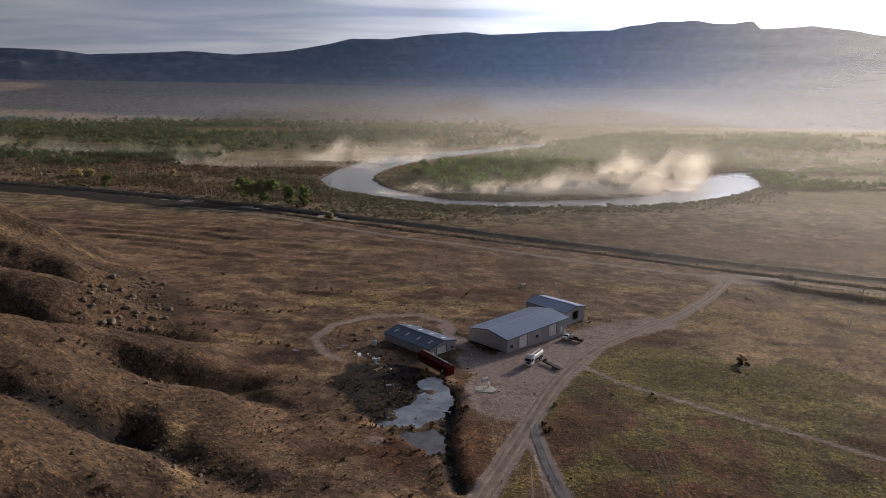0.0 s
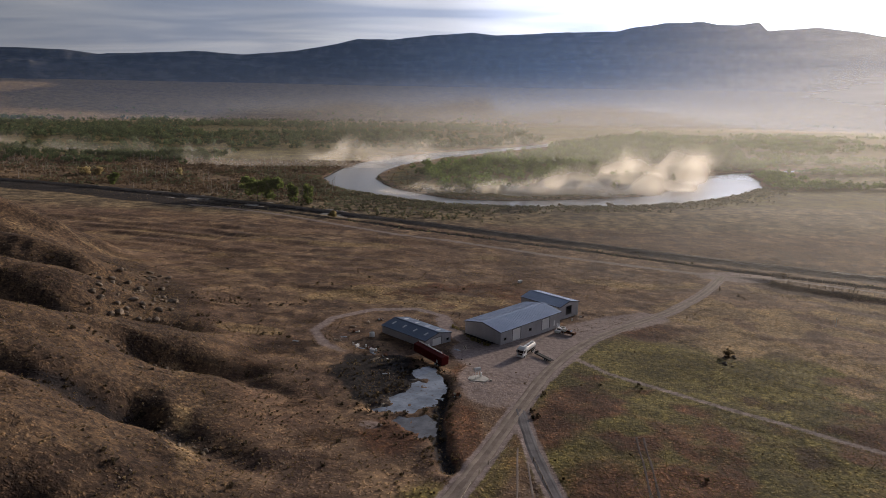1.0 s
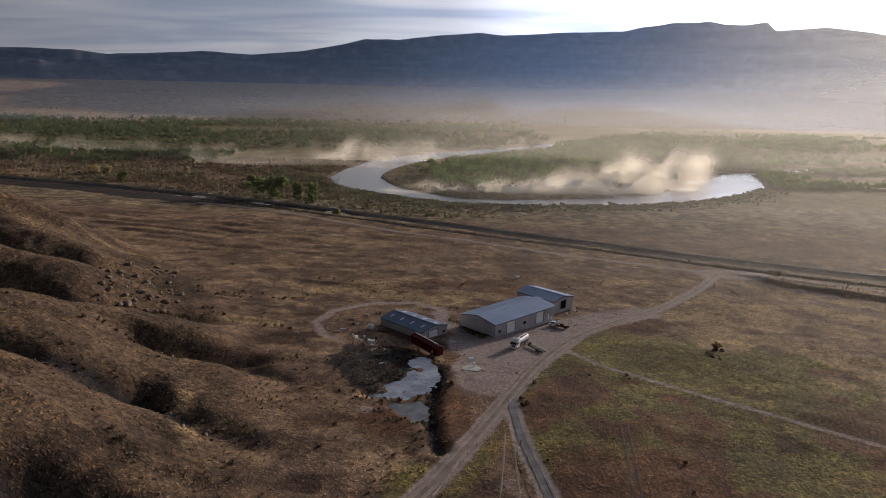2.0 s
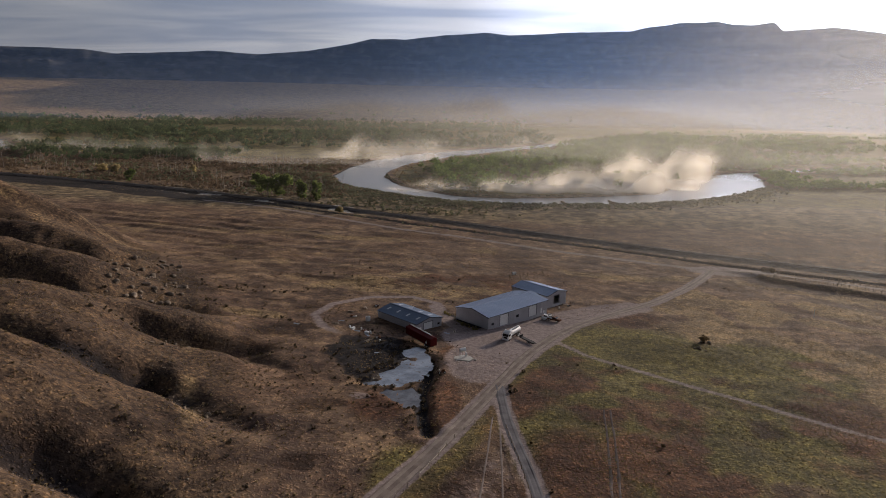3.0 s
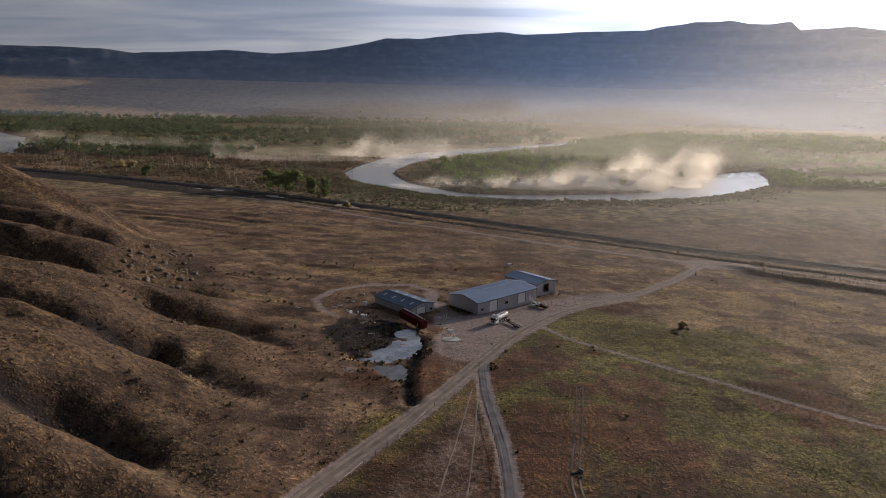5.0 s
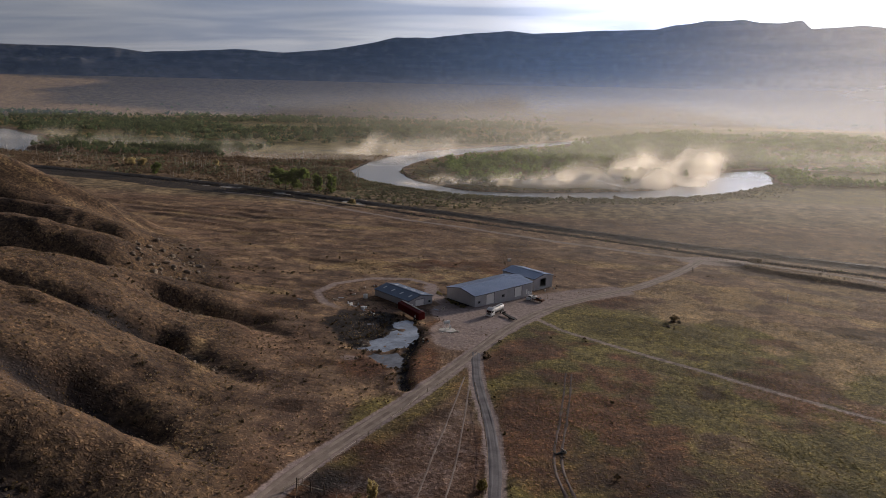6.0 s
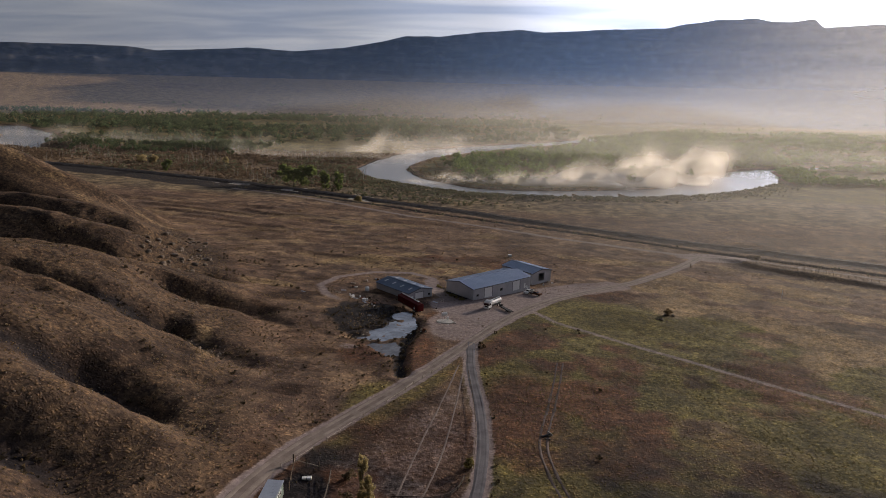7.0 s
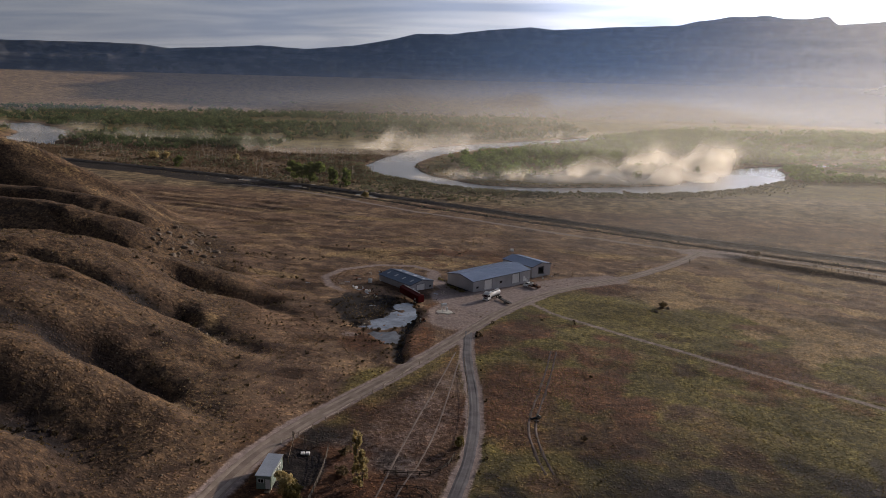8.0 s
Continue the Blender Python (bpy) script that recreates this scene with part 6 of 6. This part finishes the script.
# ---------------------------------------------------------------- cabin corner
def cabin():
    t = thing("site_cabin", -10.8, 54.9, 93.0, "faded green site cabin with a grey metal roof", "cabin", z=on_ground(-10.8, 54.9) + 0.1)
    L, W, H = 7.8, 2.8, 2.75
    body = part("body", box(L, W, H, 0, 0, 0.25, 0.03), M_GREEN, t)
    roof = part("roof", prism(((-W / 2 - 0.15, 3.0), (W / 2 + 0.15, 3.06), (W / 2 + 0.15, 3.16), (-W / 2 - 0.15, 3.10)), L + 0.3, "x", -L / 2 - 0.15), M_CABROOF, t, "grey galvanised roof")
    for i in range(9):
        part("roof_seam", box(0.03, W + 0.28, 0.012, -L / 2 + 0.1 + i * L / 8.3, 0, 3.125), M_CABROOF, roof)
    bm = bmesh.new()
    for i in range(26):
        box(0.04, 0.03, H - 0.1, -L / 2 + 0.15 + i * 0.3, -W / 2 - 0.012, 0.3, bm=bm)
        box(0.04, 0.03, H - 0.1, -L / 2 + 0.15 + i * 0.3, W / 2 + 0.012, 0.3, bm=bm)
    part("siding_ribs", bm, M_GREEN, body)
    for x, y, sx, sy in ((-L / 2 - 0.01, 0.5, 0.05, 1.0), (-1.5, -W / 2 - 0.03, 1.1, 0.05), (1.6, -W / 2 - 0.03, 1.1, 0.05), (0.2, -W / 2 - 0.03, 0.7, 0.05)):
        w = part("window", box(sx + (0.0 if sx < 0.1 else 0.16), sy + (0.16 if sx < 0.1 else 0.0), 0.9, x, y, 1.55), M_WHITE, t, "white-framed window")
        for k in (-0.25, 0.25):
            part("pane", box(0.055 if sx < 0.1 else sx * 0.42, sy * 0.42 if sx < 0.1 else 0.055, 0.72, x + (0 if sx < 0.1 else k * sx), y + (k * sy if sx < 0.1 else 0), 1.64), M_GLASS, w)
    d = part("door", box(0.05, 0.85, 2.0, -L / 2 - 0.02, -0.8, 0.35), M_WHITE, t, "pale door")
    part("door_handle", box(0.06, 0.05, 0.05, -L / 2 - 0.05, -1.1, 1.3), M_DARK, d)
    part("step", box(0.8, 1.1, 0.3, -L / 2 - 0.45, -0.8, -0.12), M_WOOD, t)
    for x in (-3.2, 0, 3.2):
        for y in (-1.1, 1.1):
            part("support_block", box(0.4, 0.4, 0.6, x, y, -0.35), M_CONC, t)


cabin()


def post(parent, x, y, z, h, r=0.09, mat=None):
    return part("post", tube((x, y, z - 0.4), (x, y, z + h), r, r * 0.85, seg=7), mat or M_WOOD, parent)


def fence(name, pts, step, high, label, rails=(0.55, 1.05), mat=None, rail_mat=None, skip=(), stout=0.09):
    """A post and rail fence along a line, posts upright on the ground."""
    x, y, _, _, u = resampled(pts, step)
    z = on_ground(x, y)
    t = thing(name, float(x[0]), float(y[0]), 0, label, "fence")
    m = t.matrix_basis.inverted()
    for i in range(len(x)):
        p = m @ Vector((x[i], y[i], z[i]))
        post(t, p.x, p.y, p.z, high, stout, mat)
        if i and i not in skip:
            q = m @ Vector((x[i - 1], y[i - 1], z[i - 1]))
            for r in rails:
                part("rail", tube((q.x, q.y, q.z + r), (p.x, p.y, p.z + r), stout * 0.6, seg=6), rail_mat or mat or M_WOOD, t)
    return t


fence("road_fence", ((15.4, 137.5), (8.2, 126.0), (3.6, 111), (-3.0, 95.3), (-8.9, 78.9), (-11.6, 71.2), (-13.6, 68.5), (-14.4, 65.2)), 5.0, 1.1, "pale pipe fence along the farm road", (0.75,), M_PALEWOOD, M_PALEWOOD, skip=(3, 4, 8, 9, 10, 13))
fence("pen_fence", ((-11.6, 71.0), (-8.5, 70.4), (-3.6, 69.4)), 2.9, 2.1, "tall dark posts with a plank rail round the pen", (0.9,), M_OLDWOOD, M_PALEWOOD, stout=0.15)
fence("yard_fence", ((-3.4, 69.4), (-2.6, 65), (-1.6, 56), (-1.2, 44)), 2.4, 1.2, "dark board fence beside the pen", (0.4, 0.8, 1.1), M_OLDWOOD, stout=0.12)
fence("pen_side_fence", ((-11.4, 71.5), (-9.2, 60.5)), 3.4, 1.7, "tall wire fence posts behind the cabin", (1.3,))
fence("paddock_fence", ((20.4, 132), (23.5, 108), (25.0, 92), (24.8, 76)), 4.0, 1.0, "old wooden fence along the side road", (0.8,))
fence("garden_fence", ((23.4, 73), (22.5, 67.5), (18.4, 63.5), (14, 63.0), (9.5, 62.4)), 2.4, 0.9, "low dark fence closing the paddock", (0.4, 0.75), M_OLDWOOD, M_OLDWOOD, stout=0.14)
fence("garden_fence", ((20.8, 55.5), (20.2, 57.0), (17, 57.8), (13.2, 57.2)), 2.0, 0.9, "low weathered fence in front of the paddock", (0.4, 0.75), M_OLDWOOD, M_OLDWOOD, stout=0.14)


def corral():
    """Wooden pens on the slope beneath the railway."""
    fence("corral_fence", ((166, 329), (182, 320), (200, 309), (216, 299)), 3.4, 1.9, "tall weathered corral fence", (0.6, 1.1, 1.6))
    fence("corral_fence", ((176, 344), (192, 335), (210, 323), (228, 311)), 3.4, 1.9, "tall weathered corral fence", (0.6, 1.1, 1.6))
    fence("corral_fence", ((166, 329), (171, 337), (176, 344)), 3.2, 1.9, "tall weathered corral fence", (0.6, 1.1, 1.6))
    fence("corral_fence", ((191, 314.5), (196, 323), (201, 329.5)), 3.2, 1.9, "tall weathered corral fence", (0.6, 1.1, 1.6))
    t = thing("loading_chute", 170.5, 347.0, -30, "dark wooden cattle loading chute", "cattle chute")
    for y in (-1.4, 1.4):
        for x in (-3, -1, 1, 3):
            post(t, x, y, 0, 2.6, 0.1)
        for r in (0.5, 1.0, 1.5, 2.0):
            part("board", box(6.6, 0.06, 0.24, 0, y, r), M_WOOD, t)
    part("ramp", prism(((-3.2, 0.02), (3.2, 0.02), (3.2, 1.1)), 2.6, "y", -1.3), M_WOOD, t)


corral()
t = thing("marker_post", 154.6, 260.5, 0, "tall white marker post standing in the grass", "post")
part("pole", tube((0, 0, -0.4), (0, 0, 3.6), 0.12, 0.10, seg=10), M_WHITE, t)
part("cap", tube((0, 0, 3.6), (0, 0, 3.72), 0.14, 0.05, seg=10), M_WHITE, t)
t = thing("gate_post", 126.8, 312.5, 0, "dark wooden gate post by the road junction", "post")
part("pole", tube((0, 0, -0.4), (0, 0, 2.6), 0.13, 0.11, seg=8), M_WOOD, t)
part("brace", tube((0.1, 0, 1.6), (1.2, 0.2, -0.1), 0.07, seg=6), M_WOOD, t)
t = thing("culvert", 41.0, 96.4, 35, "small dark culvert with pale stones on the field track", "culvert")
part("pipe", tube((-1.3, 0, 0.05), (1.3, 0, 0.05), 0.35, seg=14, caps=False), M_DARK, t)
part("headwall", box(0.25, 1.6, 0.8, 1.2, 0, -0.2, 0.05), M_CONC, t)


# ---------------------------------------------------------------- rocks
def boulder_mesh(seed):
    bm = bmesh.new()
    bmesh.ops.create_icosphere(bm, subdivisions=2, radius=1)
    r = random.Random(seed)
    dirs = [Vector((r.gauss(0, 1), r.gauss(0, 1), r.gauss(0, 1))).normalized() for _ in range(9)]
    cuts = [r.uniform(0.55, 0.9) for _ in dirs]
    for v in bm.verts:
        for d, c in zip(dirs, cuts):
            k = v.co.dot(d)
            if k > c:
                v.co -= d * (k - c)
        v.co += v.co.normalized() * 0.06 * noise.noise(v.co * 3 + Vector((seed, 0, 0)))
    me = bpy.data.meshes.new("boulder")
    bm.to_mesh(me)
    bm.free()
    me.materials.append(M_ROCK)
    return me


ROCKS = [boulder_mesh(i) for i in range(6)]
rng = random.Random(33)
ROCK_BEDS = ((-107, 206, 13, 34, 1.5), (-104, 224, 12, 26, 1.3), (-96, 200, 10, 22, 1.1), (-118, 238, 14, 22, 1.5), (-128, 266, 14, 16, 1.5), (-73, 160, 9, 14, 0.9), (-52, 124, 8, 10, 0.8), (91, 207, 3, 7, 0.8), (94, 213, 2.5, 5, 0.8), (133, 303, 4, 5, 0.8), (41, 96.4, 1.6, 6, 0.5))
for bx, by, spread, count, size in ROCK_BEDS:
    for i in range(count):
        x, y, s = rng.gauss(bx, spread * 0.5), rng.gauss(by, spread * 0.5), size * 1.1 * rng.uniform(0.40, 1.0) ** 2.2
        ob = new("boulder", rng.choice(ROCKS))
        ob.matrix_basis = pose(x, y, on_ground(x, y) + 0.1 * s, rng.uniform(-20, 20), rng.uniform(-20, 20), rng.uniform(0, 360)) @ Matrix.Diagonal((s * rng.uniform(0.9, 1.4), s, s * rng.uniform(0.6, 0.9), 1))
        tagged(ob, "angular brown boulder on the stony slope", "boulder", "boulders on the slope")


# ---------------------------------------------------------------- single trees
def tree(name, x, y, high, wide, leaves, leaf, material, label, seed, slim=False, group=""):
    rg = np.random.default_rng(seed)
    r = random.Random(seed)
    t = thing(name, x, y, r.uniform(0, 360), label, "tree", group)
    bm = bmesh.new()
    tube((0, 0, -0.3), (0.1, 0, high * 0.55), high * 0.022, high * 0.010, 8, bm)
    tips = []
    for i in range(7):
        z0 = high * r.uniform(0.22, 0.55)
        a = r.uniform(0, 6.28)
        out = wide * r.uniform(0.35, 0.8) * (0.5 if slim else 1)
        tip = (math.cos(a) * out, math.sin(a) * out, z0 + high * r.uniform(0.15, 0.35))
        tube((0.05, 0, z0), tip, high * 0.009, high * 0.003, 6, bm)
        tips.append(tip)
    part("trunk", bm, M_BARK, t)
    V, Q, b = [], [], 0
    centres = list(tips)
    while len(centres) < 17:
        f = r.uniform(0.12, 0.97) if slim else r.uniform(0.14, 0.93)
        a, o = r.uniform(0, 6.28), wide * math.sqrt(r.random()) * (0.5 * (1.15 - f) if slim else 0.62 * math.sin(math.pi * (0.18 + 0.72 * f)))
        centres.append((math.cos(a) * o, math.sin(a) * o, high * f))
    k = 0.26 if slim else 0.46
    for c in centres:
        s = r.uniform(0.7, 1.25)
        v, q = leaf_cloud(leaves // len(centres), (wide * k * s, wide * k * s, high * (0.12 if slim else 0.17) * s), c, leaf, rg, 0.15, 4)
        V.append(v); Q.append(q + b)
        b += len(v)
    fast_mesh("crown", np.vstack(V), np.vstack(Q), material, t)
    return t


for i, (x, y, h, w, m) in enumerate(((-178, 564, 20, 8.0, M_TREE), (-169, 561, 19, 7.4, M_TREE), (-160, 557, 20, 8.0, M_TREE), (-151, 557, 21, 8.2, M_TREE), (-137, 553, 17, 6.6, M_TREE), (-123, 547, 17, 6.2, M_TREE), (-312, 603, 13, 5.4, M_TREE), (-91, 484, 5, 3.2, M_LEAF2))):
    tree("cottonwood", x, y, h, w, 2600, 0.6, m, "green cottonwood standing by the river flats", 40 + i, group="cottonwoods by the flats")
for i, (x, y, h, w) in enumerate(((-386, 690, 10, 7), (-372, 690, 9, 6), (-300, 720, 9, 4.5), (-205, 640, 8, 4))):
    tree("yellow_willow", x, y, h, w, 1300, 0.6, M_LEAF2, "yellowing willow among dead trees", 60 + i, group="yellow willows")
tree("poplar", 5.2, 60.0, 12.5, 2.3, 2400, 0.2, M_LEAF2, "slim yellowing poplar beside the garden fence", 71, slim=True)
tree("poplar", 6.9, 57.3, 8.0, 3.0, 2600, 0.2, M_LEAF2, "bushy yellow-brown poplar by the paddock", 72, slim=True)
tree("garden_bush", -6.4, 51.5, 4.6, 3.0, 3500, 0.2, M_LEAF2, "yellow-green bush beside the cabin", 73)
tree("garden_bush", -4.4, 49.5, 3.6, 2.4, 2500, 0.2, M_GREENTUFT, "yellow-green bush beside the cabin", 74)
for i, (x, y, h, w) in enumerate(((0.5, 68.0, 1.9, 1.8), (2.0, 60.5, 1.8, 1.6), (24.2, 77.5, 2.2, 1.5), (94, 214.6, 2.6, 2.6), (130.5, 592, 5, 3.2), (134, 594, 4, 2.6), (88.5, 591, 4, 2.6), (172, 346, 2.4, 2.4))):
    tree("shrub", x, y, h, w, 700, 0.2 if y < 300 else 0.4, M_SAGE if i != 2 else M_GREENTUFT, "dark leafless shrub in dry grass" if i != 2 else "green shrub at the fence corner", 80 + i)
t = thing("garden_trough", -7.4, 66.2, 12, "pale double trough lying in the pen", "trough")
for x in (-0.5, 0.5):
    part("basin", box(0.85, 0.9, 0.45, x, 0, -0.03, 0.05), M_WHITE, t)
